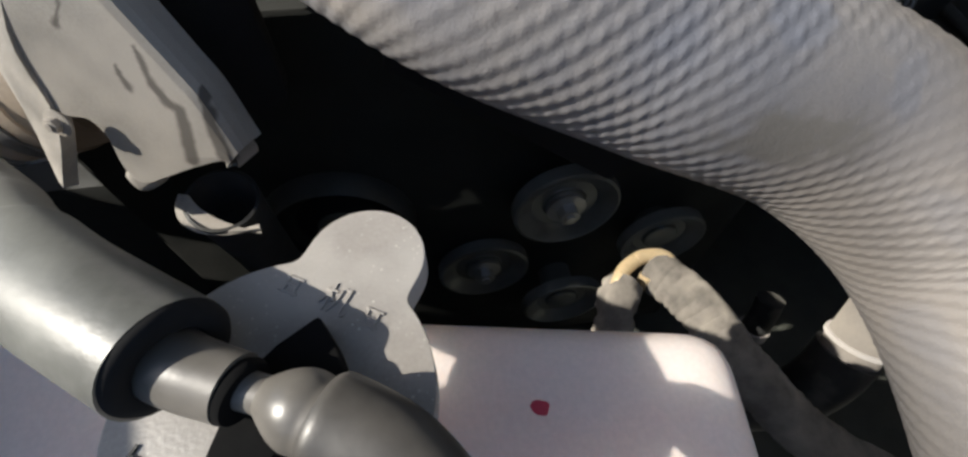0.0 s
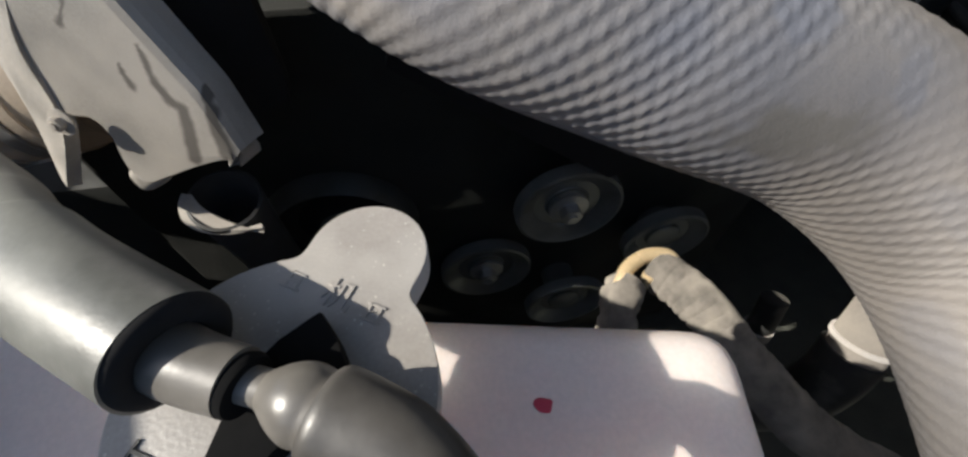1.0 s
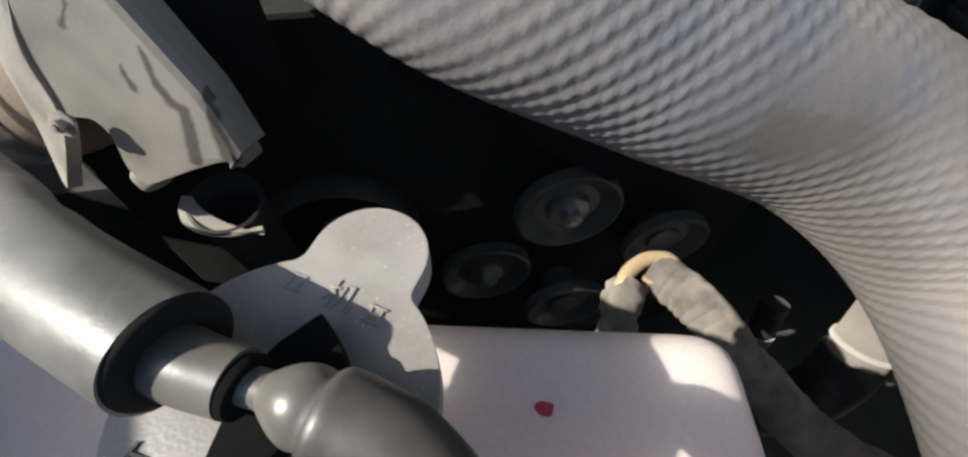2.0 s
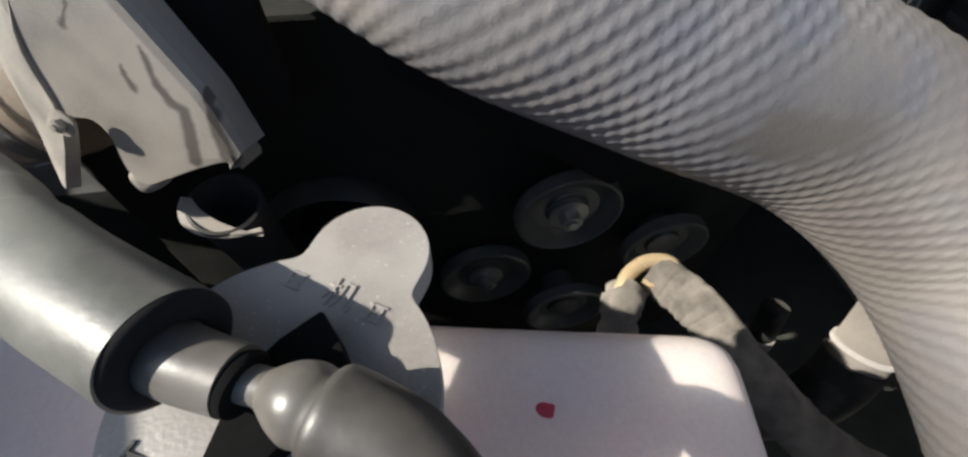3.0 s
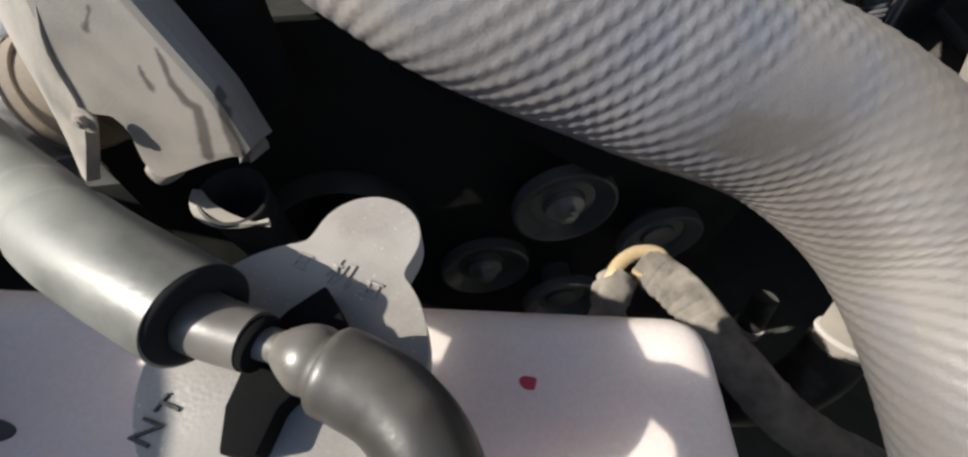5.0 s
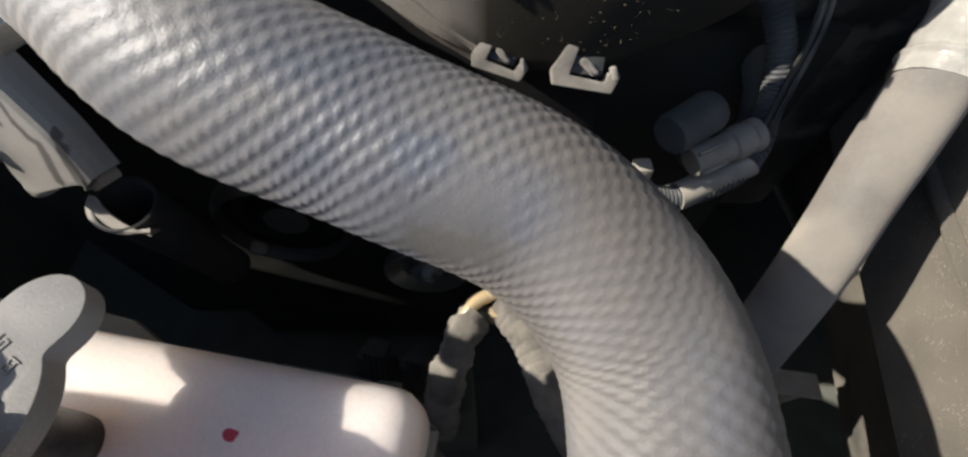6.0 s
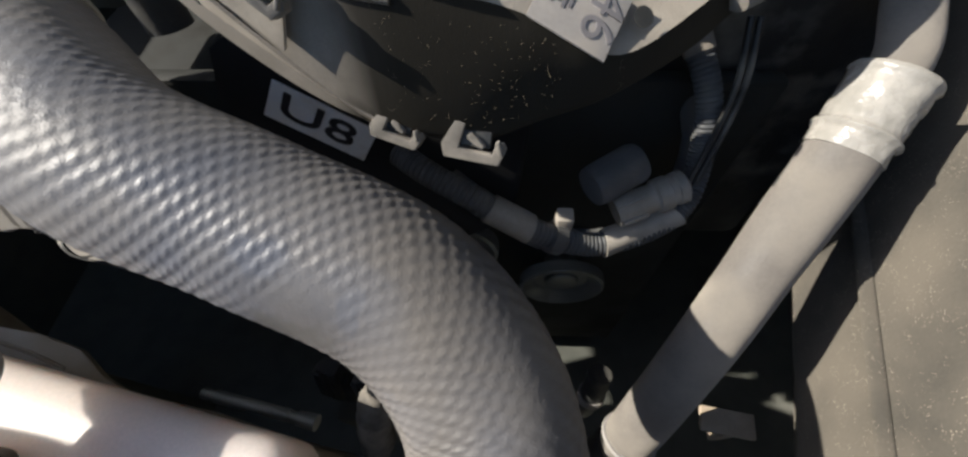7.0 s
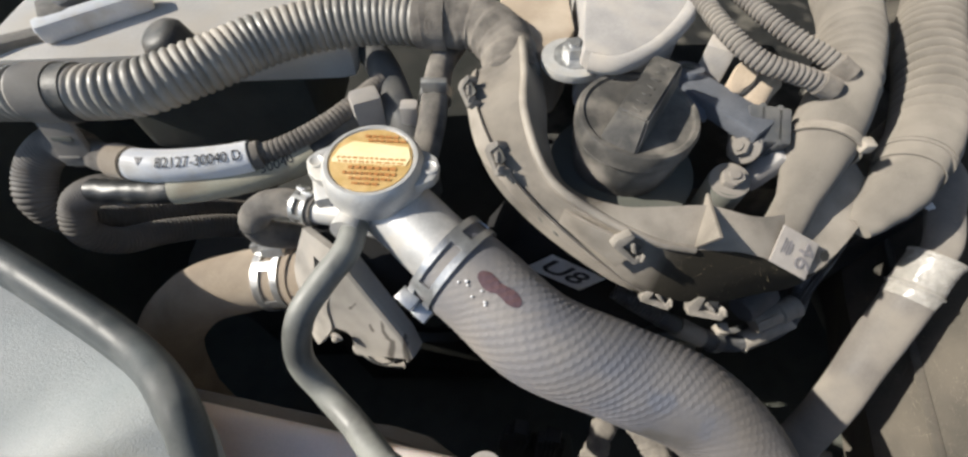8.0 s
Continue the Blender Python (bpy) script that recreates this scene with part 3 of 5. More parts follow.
tube("side_nipple", [(-0.060, -0.016, 0.944), (-0.080, -0.012, 0.941), (-0.094, -0.008, 0.940)], 0.0072, M_ALU, hs, "", 16, 24)
part("neck_bolt_boss", lathe([(0, -0.02), (0.008, -0.02), (0.008, 0.0), (0.006, 0.002), (0, 0.002)], frame_at((-0.030, -0.032, 0.951), (-0.1, -0.5, 0.85)), 24), M_ALU, hs)
# Branch tone holds shade; the pale collar is cut to the sunlit crescent.
BM = frame_at((-0.0620, -0.0545, 0.8375), (0.10, -0.22, 1.0))
part("lower_branch", lathe([(0.0125, -0.11), (0.0128, -0.04), (0.0136, -0.010), (0.0140, -0.0005), (0.0128, 0.0), (0.0120, -0.003), (0.0115, -0.030), (0, -0.030)], BM, 44), M_BRANCH, hs, "hollow branch below the housing, dark grey for shade")
part("branch_collar", loft([[(-0.0769, -0.0522, 0.8407), (-0.0741, -0.0536, 0.8415), (-0.0727, -0.0533, 0.8405)], [(-0.0787, -0.0561, 0.8378), (-0.0741, -0.0571, 0.8391), (-0.0708, -0.0564, 0.8386)], [(-0.0777, -0.0608, 0.8346), (-0.0719, -0.0610, 0.8367), (-0.0674, -0.0595, 0.8368)], [(-0.0730, -0.0647, 0.8325), (-0.0674, -0.0643, 0.8349), (-0.0630, -0.0624, 0.8354)], [(-0.0654, -0.0673, 0.8316), (-0.0614, -0.0668, 0.8340), (-0.0585, -0.0647, 0.8344)], [(-0.0559, -0.0684, 0.8321), (-0.0541, -0.0685, 0.8338), (-0.0533, -0.0669, 0.8335)], [(-0.0472, -0.0683, 0.8333), (-0.0466, -0.0690, 0.8344), (-0.0469, -0.0681, 0.8335)]], 0.002, 8), M_CAST, hs, "pale collar shaped as the sunlit crescent, with gritty sealant", 60)
# Cast rear body painted matt black for the deep shade beside the face.
part("rear_body", block((0.060, 0.040, 0.075), Matrix.Translation((-0.062, -0.020, 0.895)) @ Matrix.Rotation(0.32, 4, "Z"), 0.01), M_LIP, hs)

# ---- radiator cap ----
rc = thing("pressure_cap", (-0.0475, -0.0065, 0.962), "silver radiator cap with two ears and a gold warning label", "cap")
CM = Matrix.Translation((-0.0475, -0.0065, 0.9625)) @ Matrix.Rotation(radians(-4), 4, "Z")
part("cap_body", lathe([(0.0, 0.0), (0.0245, 0.0), (0.0262, 0.001), (0.0266, 0.004), (0.0262, 0.011), (0.0250, 0.0150), (0.0232, 0.0172), (0.0215, 0.0172), (0.0208, 0.0160), (0, 0.0160)], CM, 64), M_ALU, rc)
for sgn in (-1, 1):
    e = [(sgn * x, y) for x, y in ((0.018, -0.0135), (0.026, -0.0115), (0.0315, -0.0075), (0.0335, -0.003), (0.0335, 0.003), (0.0315, 0.0075), (0.026, 0.0115), (0.018, 0.0135))]
    ear = part("ear", prism(e, 0.0060, CM @ Matrix.Translation((0, 0, 0.0125)), 0.0016), M_ALU, rc)
    part("ear_dimple", lathe([(0, 0.0), (0.0042, 0.0), (0.0046, 0.0008), (0.0034, 0.0012), (0.0026, 0.0006), (0, 0.0004)], CM @ Matrix.Translation((sgn * 0.0290, 0, 0.0124)), 20), M_ALU, ear)
gl = part("cap_label", lathe([(0, 0.0160), (0.0205, 0.0160), (0.0205, 0.0167), (0, 0.0169)], CM, 60), M_BRASS, rc, "round gold foil warning label")
part("label_panel", prism([(-0.0195, -0.002), (-0.017, 0.006), (-0.011, 0.011), (0.0175, 0.0085), (0.0195, 0.002), (0.018, -0.0035), (-0.0185, -0.0035)], 0.0003, CM @ Matrix.Translation((0, 0, 0.0172)), 0.0), M_LABPALE, gl, "", 0)
rnd = random.Random(5)
for row, (yy, x0, x1, hh) in enumerate(((0.0150, -0.006, 0.012, 0.0018), (0.0122, -0.004, 0.015, 0.0016), (-0.0002, -0.017, 0.016, 0.0012), (-0.0026, -0.016, 0.015, 0.0010), (-0.0062, -0.010, 0.014, 0.0020), (-0.0098, -0.012, 0.013, 0.0018), (-0.0130, -0.008, 0.012, 0.0016), (-0.0160, -0.006, 0.007, 0.0014))):
    x = x0
    while x < x1:
        w = rnd.uniform(0.0012, 0.0032)
        part("printed_bar", prism([(x, yy - hh / 2), (x + w, yy - hh / 2), (x + w, yy + hh / 2), (x, yy + hh / 2)], 0.0002, CM @ Matrix.Translation((0, 0, 0.01735)), 0.0), M_LABINK, gl, "", 0)
        x += w + 0.0009

# ---- main radiator hose: woven, embossed sleeve ----
HOSE = Spine([(-0.0130, -0.0400, 0.9420), (0.0078, -0.0572, 0.9365), (0.0365, -0.0801, 0.9283), (0.0768, -0.0925, 0.9135), (0.1200, -0.1084, 0.8997), (0.1444, -0.1355, 0.8859), (0.1484, -0.1720, 0.8740), (0.1440, -0.2150, 0.8540), (0.1330, -0.2650, 0.8150)], 760)
HR = 0.0251


def zone(s, w, s0, w0, ds, dw, lean, seed):
    """A ragged spot on the sleeve, 0 outside to 1 inside."""
    u = (s - s0) / ds
    v = (w - w0 - lean * (s - s0)) / dw
    if abs(u) > 2 or abs(v) > 2:
        return 0.0
    d = 1 - math.hypot(u, v) + 0.6 * noise.noise(Vector((s * 90, w * 2.4, seed))) + 0.4 * noise.noise(Vector((s * 300, w * 8.0, seed)))
    return min(1.0, max(0.0, d * 2.4))


def scuffed(s, w):
    """Where the sleeve is stained dark."""
    return zone(s, w, 0.1340, 1.36, 0.0175, 0.32, -9.0, 4.2)


def smoothed(s, w):
    """Where the weave is rubbed flat."""
    return max(zone(s, w, 0.1375, 0.95, 0.0185, 0.42, 0.0, 8.1), scuffed(s, w))


def bared(s, w):
    """Where the dust is wiped off the bluish weave."""
    far = noise.noise(Vector((s * 34 + 5.0, 1.2 * math.cos(w), 1.2 * math.sin(w) + 2.0)))
    return max(zone(s, w, 0.1240, 0.62, 0.0090, 0.24, 0.0, 2.7), zone(s, w, 0.1505, 0.70, 0.0048, 0.30, 12.0, 6.3), min(0.5, max(0.0, 3 * far - 1.0)))


def browned(s, w):
    """Where the weave is browner and darker, past the bend."""
    n = noise.noise(Vector((s * 22, 1.4 * math.cos(w), 1.4 * math.sin(w) + 9.0)))
    return min(1.0, max(0.0, (s - 0.100) / 0.05)) * min(1.0, max(0.0, 0.75 + 0.6 * n))


def woven(s, w):
    """Two crossing families of soft ridges, worn flat in places."""
    turn = w if w < math.pi else w - 2 * math.pi
    wear = noise.noise(Vector((s * 26 + 3.1, math.cos(w) * 1.1, math.sin(w) * 1.1)))
    amp = 0.00023 * min(1.0, max(0.30, 0.9 + 1.1 * wear)) * (1 - 0.85 * smoothed(s, turn))
    a = 2 * math.pi * s / 0.0046 + 22 * w + 0.5 * math.sin(s * 45)
    b = 2 * math.pi * s / 0.0046 - 24 * w + 0.4 * math.sin(s * 37 + 1)
    h = 0.66 * math.sin(a) + 0.25 * math.sin(b) - 0.26 * math.cos(a) * math.cos(b)
    lump = 0.0006 * noise.noise(Vector((s * 18, math.cos(w), math.sin(w) + 7)))
    fade = min(1.0, max(0.0, (s - 0.022) / 0.02))
    return HR + amp * h * (0.25 + 0.75 * fade) + lump


rh = thing("radiator_hose", (0.07, -0.09, 0.86), "thick dusty grey radiator hose in an embossed woven sleeve", "hose")
sleeve = settle("sleeve", sweep(HOSE, woven, 190), M_SLEEVE, rh, "", 75)
TURN = [w if w < math.pi else w - 2 * math.pi for w in np.linspace(0, 2 * math.pi, 190, endpoint=False)]
for word, rule in (("rub", scuffed), ("bare", bared), ("grime", browned)):
    worn = sleeve.data.attributes.new(word, "FLOAT", "POINT")
    worn.data.foreach_set("value", [rule(q, w) for q in HOSE.s for w in TURN])
blob = lambda u, v: (u + 0.42) ** 2 / 0.27 + (v - 0.22) ** 2 / 0.62 < 1 or (u - 0.52) ** 2 / 0.20 + (v + 0.12) ** 2 / 0.50 < 1 or (abs(u) < 0.55 and abs(v + 0.10 * u) < 0.52 + 0.06 * math.sin(9 * u))
part("wet_stain", patch(HOSE, 0.0225, 0.0480, -0.10, 0.30, woven, 0.0003, 60, 44, blob), M_WET, rh, "dark red-brown wet coolant spot", 60)
for ds, dw, size in ((0.0217, 0.411, 0.0008), (0.0232, 0.455, 0.0006), (0.0279, 0.56, 0.0006), (0.0351, 0.461, 0.0007), (0.0362, 0.50, 0.0005), (0.0190, 0.52, 0.0006), (0.0300, 0.36, 0.0005)):
    bm = bmesh.new()
    bmesh.ops.create_uvsphere(bm, u_segments=12, v_segments=8, radius=size)
    bmesh.ops.transform(bm, matrix=Matrix.Translation(HOSE.at(ds, dw, HR + 0.0002)) @ Matrix.Diagonal((1.3, 1.0, 0.8, 1)), verts=bm.verts)
    part("droplet", bm, M_DROP, rh, "clear water droplet")


def spring_clamp(name, spine, s, r, width, label, tail=0.0, seed=0):
    """A flat spring clamp: two hoops, cross bars between windows, two squeezed tails."""
    c = thing(name, tuple(spine.at(s, math.pi, r)), label, "hose clamp", "hose clamps")
    t = 0.0011
    hoop = width * 0.27
    part("hoop", ring(spine, s, s + hoop, r, t), M_ZINC, c)
    part("hoop", ring(spine, s + width - hoop, s + width, r, t), M_ZINC, c)
    for k in range(5):
        w = tail + 0.55 + k * 1.25
        part("cross_bar", ring(spine, s + hoop * 0.9, s + width - hoop * 0.9, r, t, w, w + 0.28, 8), M_ZINC, c)
    for sg in (-1, 1):
        base = spine.at(s + width * (0.5 + 0.3 * sg), tail + 0.10 * sg, r)
        out = Vector(spine.at(s + width * 0.5, tail, r + 1)) - Vector(spine.at(s + width * 0.5, tail, r))
        along = Vector(spine.at(s + width, tail, r)) - Vector(spine.at(s, tail, r))
        mm = frame_at(base, out, along)
        ob = part("tail", block((width * 0.5, width * 0.75, r * 0.30), mm @ Matrix.Translation((sg * 0.001, 0, r * 0.14)), 0.0009), M_ZINC, c, "bright bent clamp tail")
        part("tail_hole", lathe([(0, 0), (width * 0.16, 0), (width * 0.16, 0.0004), (0, 0.0004)], mm @ Matrix.Translation((sg * 0.001, 0, r * 0.29)), 16), M_DARK, ob)
    return c


spring_clamp("spring_clamp", HOSE, 0.0003, HR + 0.0004, 0.0140, "bright zinc spring clamp round the woven radiator hose", 1.75)

# ---- overflow tube ----
ot = thing("overflow_tube", (-0.045, -0.11, 0.90), "black rubber overflow tube bent down to the reservoir cap", "hose")
tube("tube", [(-0.0570, -0.0300, 0.9565), (-0.0590, -0.0460, 0.9564), (-0.0687, -0.0597, 0.9519), (-0.0791, -0.0756, 0.9440), (-0.0840, -0.0888, 0.9225), (-0.0735, -0.1010, 0.9085), (-0.0565, -0.1160, 0.9085), (-0.0467, -0.1255, 0.9140), (-0.0340, -0.1375, 0.9200), (-0.0260, -0.1435, 0.9210)], 0.0068, M_TUBE, ot, "", 90, 30)
tube("end_sleeve", [(-0.0360, -0.1357, 0.9195), (-0.0260, -0.1440, 0.9212), (-0.0108, -0.1549, 0.9213)], lambda s, w: 0.0074 - 0.0006 * max(0, (0.002 - s) / 0.002), M_TUBE, ot, "thick glossy rubber end sleeve", 40, 36)
part("end_lip", lathe([(0.0034, -0.004), (0.0036, -0.0012), (0.0044, 0.0003), (0.0058, 0.0008), (0.0070, 0.0005), (0.0076, -0.0003), (0.0076, -0.0014)], frame_at((-0.0104, -0.1552, 0.9213), (0.011, -0.0093, 0)) @ Matrix.Diagonal((0.96, 0.96, 1, 1)), 40), M_LIP, ot, "matt black rubber lip")

# ---- coolant reservoir and its cap ----
RM = Matrix.Translation((0.0825, -0.1505, 0.876)) @ Matrix.Rotation(radians(-11), 4, "Z")
rv = thing("coolant_reservoir", (-0.06, -0.17, 0.70), "off-white plastic coolant reservoir with a red paint dot", "reservoir")
bm = block((0.324, 0.090, 0.036), RM @ Matrix.Translation((-0.158, -0.0400, -0.018)), 0.0125, 6)
part("tank_body", bm, M_TANK, rv)
part("seam_flange", prism([(-0.32, -0.090), (0.006, -0.090), (0.006, -0.002), (-0.008, 0.0045), (-0.044, 0.0060), (-0.078, 0.0040), (-0.094, 0.0070), (-0.112, 0.0145), (-0.135, 0.0160), (-0.175, 0.0130), (-0.32, 0.0130)], 0.005, RM @ Matrix.Translation((0, 0, -0.0285)), 0.0015), M_TANKSEAM, rv, "oily yellowed welded seam flange, darkened as if shaded")
# The brown oil tone also carries the shade over this end of the flange.
M_OILSHADE = mat("brown_oil_and_shade", (0.085, 0.060, 0.028), (0.14, 0.10, 0.045), 0.25, big=120, bump=0.1, spec=0.5)
part("oil_shade_film", prism([(-0.094, -0.002), (0.0050, -0.002), (0.0050, -0.0025), (-0.008, 0.0042), (-0.044, 0.0057), (-0.077, 0.0050), (-0.088, 0.0035), (-0.100, 0.0030), (-0.112, 0.0005)], 0.0006, RM @ Matrix.Translation((0, 0, -0.0281)), 0.0), M_OILSHADE, rv, "brown oily film on the flange, darkened for shade", 0)
tube("flange_ridge", [RM @ Vector(q) for q in ((-0.165, 0.0085, -0.0285), (-0.135, 0.0085, -0.0285), (-0.112, 0.0060, -0.0285))], 0.0008, M_TANKSEAM, rv, "", 14, 8)
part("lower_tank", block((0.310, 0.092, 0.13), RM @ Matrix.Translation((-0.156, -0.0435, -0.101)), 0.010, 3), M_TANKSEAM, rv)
part("paint_dot", prism([(0.0019 * (1 + 0.15 * math.sin(3 * a)) * math.cos(a), 0.0017 * (1 + 0.2 * math.cos(2 * a + 1)) * math.sin(a)) for a in np.linspace(0, 6.0, 20)], 0.0006, Matrix.Translation((0.0374, -0.1577, 0.8763)), 0.0), M_RED, rv, "small red paint dot", 0)
part("dark_oval", prism([(0.008 * math.cos(a), 0.0026 * math.sin(a)) for a in np.linspace(0, 6.0, 24)], 0.0006, Matrix.Translation((-0.0780, -0.1505, 0.8763)) @ Matrix.Rotation(radians(-12), 4, "Z"), 0.0), M_RUBBER, rv, "dark oval mark", 0)
part("mount_rod", lathe([(0, 0), (0.0030, 0), (0.0030, 0.003), (0.0026, 0.0032), (0.0026, 0.006), (0.0033, 0.0064), (0.0033, 0.046), (0.0027, 0.0464), (0.0027, 0.050), (0.0036, 0.0504), (0.0042, 0.060), (0, 0.060)], frame_at((0.0140, -0.1255, 0.818), (0.0562, -0.0105, 0.0)) @ Matrix.Diagonal((0.85, 0.85, 0.93, 1)), 22), M_DARKMET, rv, "dull steel mounting rod with collars")

cp = thing("reservoir_cap", (0.0, -0.159, 0.876), "dusty black reservoir cap with a round lift tab", "cap")
outline = []
c0, c1 = Vector((-0.0022, -0.1585)), Vector((0.0090, -0.1387))
for k in range(96):
    a = 2 * math.pi * k / 96
    d = Vector((math.cos(a), math.sin(a)))
    o = Vector((0.004, -0.1500))
    best = 0.0
    for c, r in ((c0, 0.0206), (c1, 0.0096)):
        q = o - c
        bq = q.dot(d)
        disc = bq * bq - (q.dot(q) - r * r)
        if disc > 0:
            best = max(best, -bq + math.sqrt(disc))
    outline.append((o.x + best * d.x, o.y + best * d.y))
sm = [((outline[k - 2][0] + 2 * outline[k - 1][0] + 3 * outline[k][0] + 2 * outline[(k + 1) % 96][0] + outline[(k + 2) % 96][0]) / 9,
       (outline[k - 2][1] + 2 * outline[k - 1][1] + 3 * outline[k][1] + 2 * outline[(k + 1) % 96][1] + outline[(k + 2) % 96][1]) / 9) for k in range(96)]
part("lid", prism(sm, 0.0060, Matrix.Translation((0, 0, 0.912)), 0.0010), M_CAPBLK, cp, "dusty lid with a rounded lift tab")
for k, word in enumerate("NT"):
    lettering("letter", word, Matrix.Translation((-0.0192 + 0.0022 * k, -0.1663 + 0.0030 * k, 0.91205)) @ Matrix.Rotation(radians(62), 4, "Z"), 0.0046, M_RUBBER, cp, 0.0003, label="raised moulded letter")
part("skirt", lathe([(0, 0.876), (0.0078, 0.876), (0.0082, 0.880), (0.0082, 0.9000), (0.0140, 0.9050), (0, 0.9050)], Matrix.Translation((-0.002, -0.160, 0)), 48), M_RUBBER, cp)
LM = Matrix.Translation((0.0048, -0.1458, 0.91205)) @ Matrix.Rotation(radians(-30), 4, "Z")
lettering("character", "机", LM, 0.0050, M_CAPBLK, cp, 0.0003, label="raised moulded character")
for sx, sy in ((-0.0075, 0.0), (0.0062, -0.0004)):
    for bx, by, bw, bh in ((0, 0.0012, 0.003, 0.0004), (0, 0, 0.0022, 0.0004), (0, -0.0012, 0.0032, 0.0004), (-0.0008, 0, 0.0004, 0.003), (0.0009, -0.0003, 0.0004, 0.0026)):
        part("raised_bar", block((bw, bh, 0.0006), LM @ Matrix.Translation((sx + bx, sy + by, 0)), 0.0001, 1), M_CAPBLK, cp)
# Outline takes in the shadow on the lid as well as the web.
part("stem_web", prism([(0.0038, -0.1496), (0.0062, -0.1540), (0.0080, -0.1590), (0.0040, -0.1625), (-0.0010, -0.1668), (-0.0030, -0.1720), (-0.0075, -0.1712), (-0.0078, -0.1656), (-0.0062, -0.1600), (-0.0040, -0.1556), (-0.0013, -0.1529)][::-1], 0.0042, Matrix.Translation((0, 0, 0.9162)), 0.0006), M_WEB, cp, "black web under the stem, with shadow in its outline")
part("stem_collar", lathe([(0, -0.0008), (0.0036, -0.0008), (0.0039, 0.0), (0.0036, 0.0008), (0, 0.0008)], frame_at((-0.0028, -0.1596, 0.9203), (0.84, -0.54, -0.02)), 32), M_WEB, cp, "black collar between stem and waist")
tube("stem", [(-0.0180, -0.1500, 0.9206), (-0.0100, -0.1559, 0.9206), (-0.0032, -0.1593, 0.9205)], lambda q, w: 0.0047 - 0.0007 * min(1.0, q / 0.017), M_STEM, cp, "glossy dark stem with a bright streak", 16, 28)
tube("stem_waist", [(-0.0045, -0.1587, 0.9206), (0.0030, -0.1618, 0.9204)], 0.0022, M_STEM, cp, "", 8, 20)
dt = thing("drain_tube", (0.018, -0.18, 0.895), "black rubber drain tube leaving the reservoir cap", "hose")
tube("bulb", [(0.0000, -0.1606, 0.9205), (0.0040, -0.1626, 0.9203), (0.0078, -0.1650, 0.9200)], lambda q, w: 0.0022 + 0.0023 * math.sin(min(1.0, q / 0.0062) * math.pi * 0.62), M_STEM, dt, "rounded glossy bulb", 30, 28)
tube("tube", [(0.0061, -0.1640, 0.9202), (0.0098, -0.1662, 0.9198), (0.0145, -0.1700, 0.9192), (0.0185, -0.1770, 0.9180), (0.0200, -0.1900, 0.9120), (0.0200, -0.2080, 0.8990)], lambda q, w: 0.0057 - 0.0006 * max(0.0, 1 - q / 0.0008), M_GLOSS, dt, "", 90, 28)

# ---- lower radiator hose, tan with dust ----
TH = Spine([(-0.100, -0.014, 0.868), (-0.130, -0.012, 0.861), (-0.164, -0.013, 0.855), (-0.207, -0.020, 0.840), (-0.240, -0.040, 0.806), (-0.250, -0.066, 0.745), (-0.240, -0.090, 0.680)], 70, (0, 0.3, 1))
lh = thing("lower_hose", (-0.2, -0.03, 0.80), "thick tan dusty coolant hose bending down into shade", "hose")
settle("hose_wall", sweep(TH, lambda s, w: 0.0225 + 0.0004 * math.sin(4 * w), 36), M_TAN, lh)
part("end_lip", ring(TH, 0.0185, 0.0235, 0.0226, 0.0013), M_TAN, lh, "raised lip at the hose end")
spring_clamp("spring_clamp", TH, 0.026, 0.0230, 0.021, "galvanised spring clamp round the tan hose", 0.15)

# ---- small bypass hose with its clamp ----
BH = Spine([(-0.086, -0.0105, 0.9405), (-0.104, -0.005, 0.940), (-0.119, -0.0040, 0.936), (-0.1290, -0.0070, 0.927), (-0.1280, -0.0080, 0.914), (-0.117, -0.0030, 0.902), (-0.100, 0.006, 0.890)], 60, (0, 0.2, 1))
bh = thing("bypass_hose", (-0.115, -0.015, 0.90), "small dusty rubber bypass hose looped back on itself", "hose")
settle("hose_wall", sweep(BH, 0.0086, 28), M_DUSTRUB, bh)
spring_clamp("spring_clamp", BH, 0.003, 0.0088, 0.009, "small wire-bright clamp on the bypass hose", 0.4)

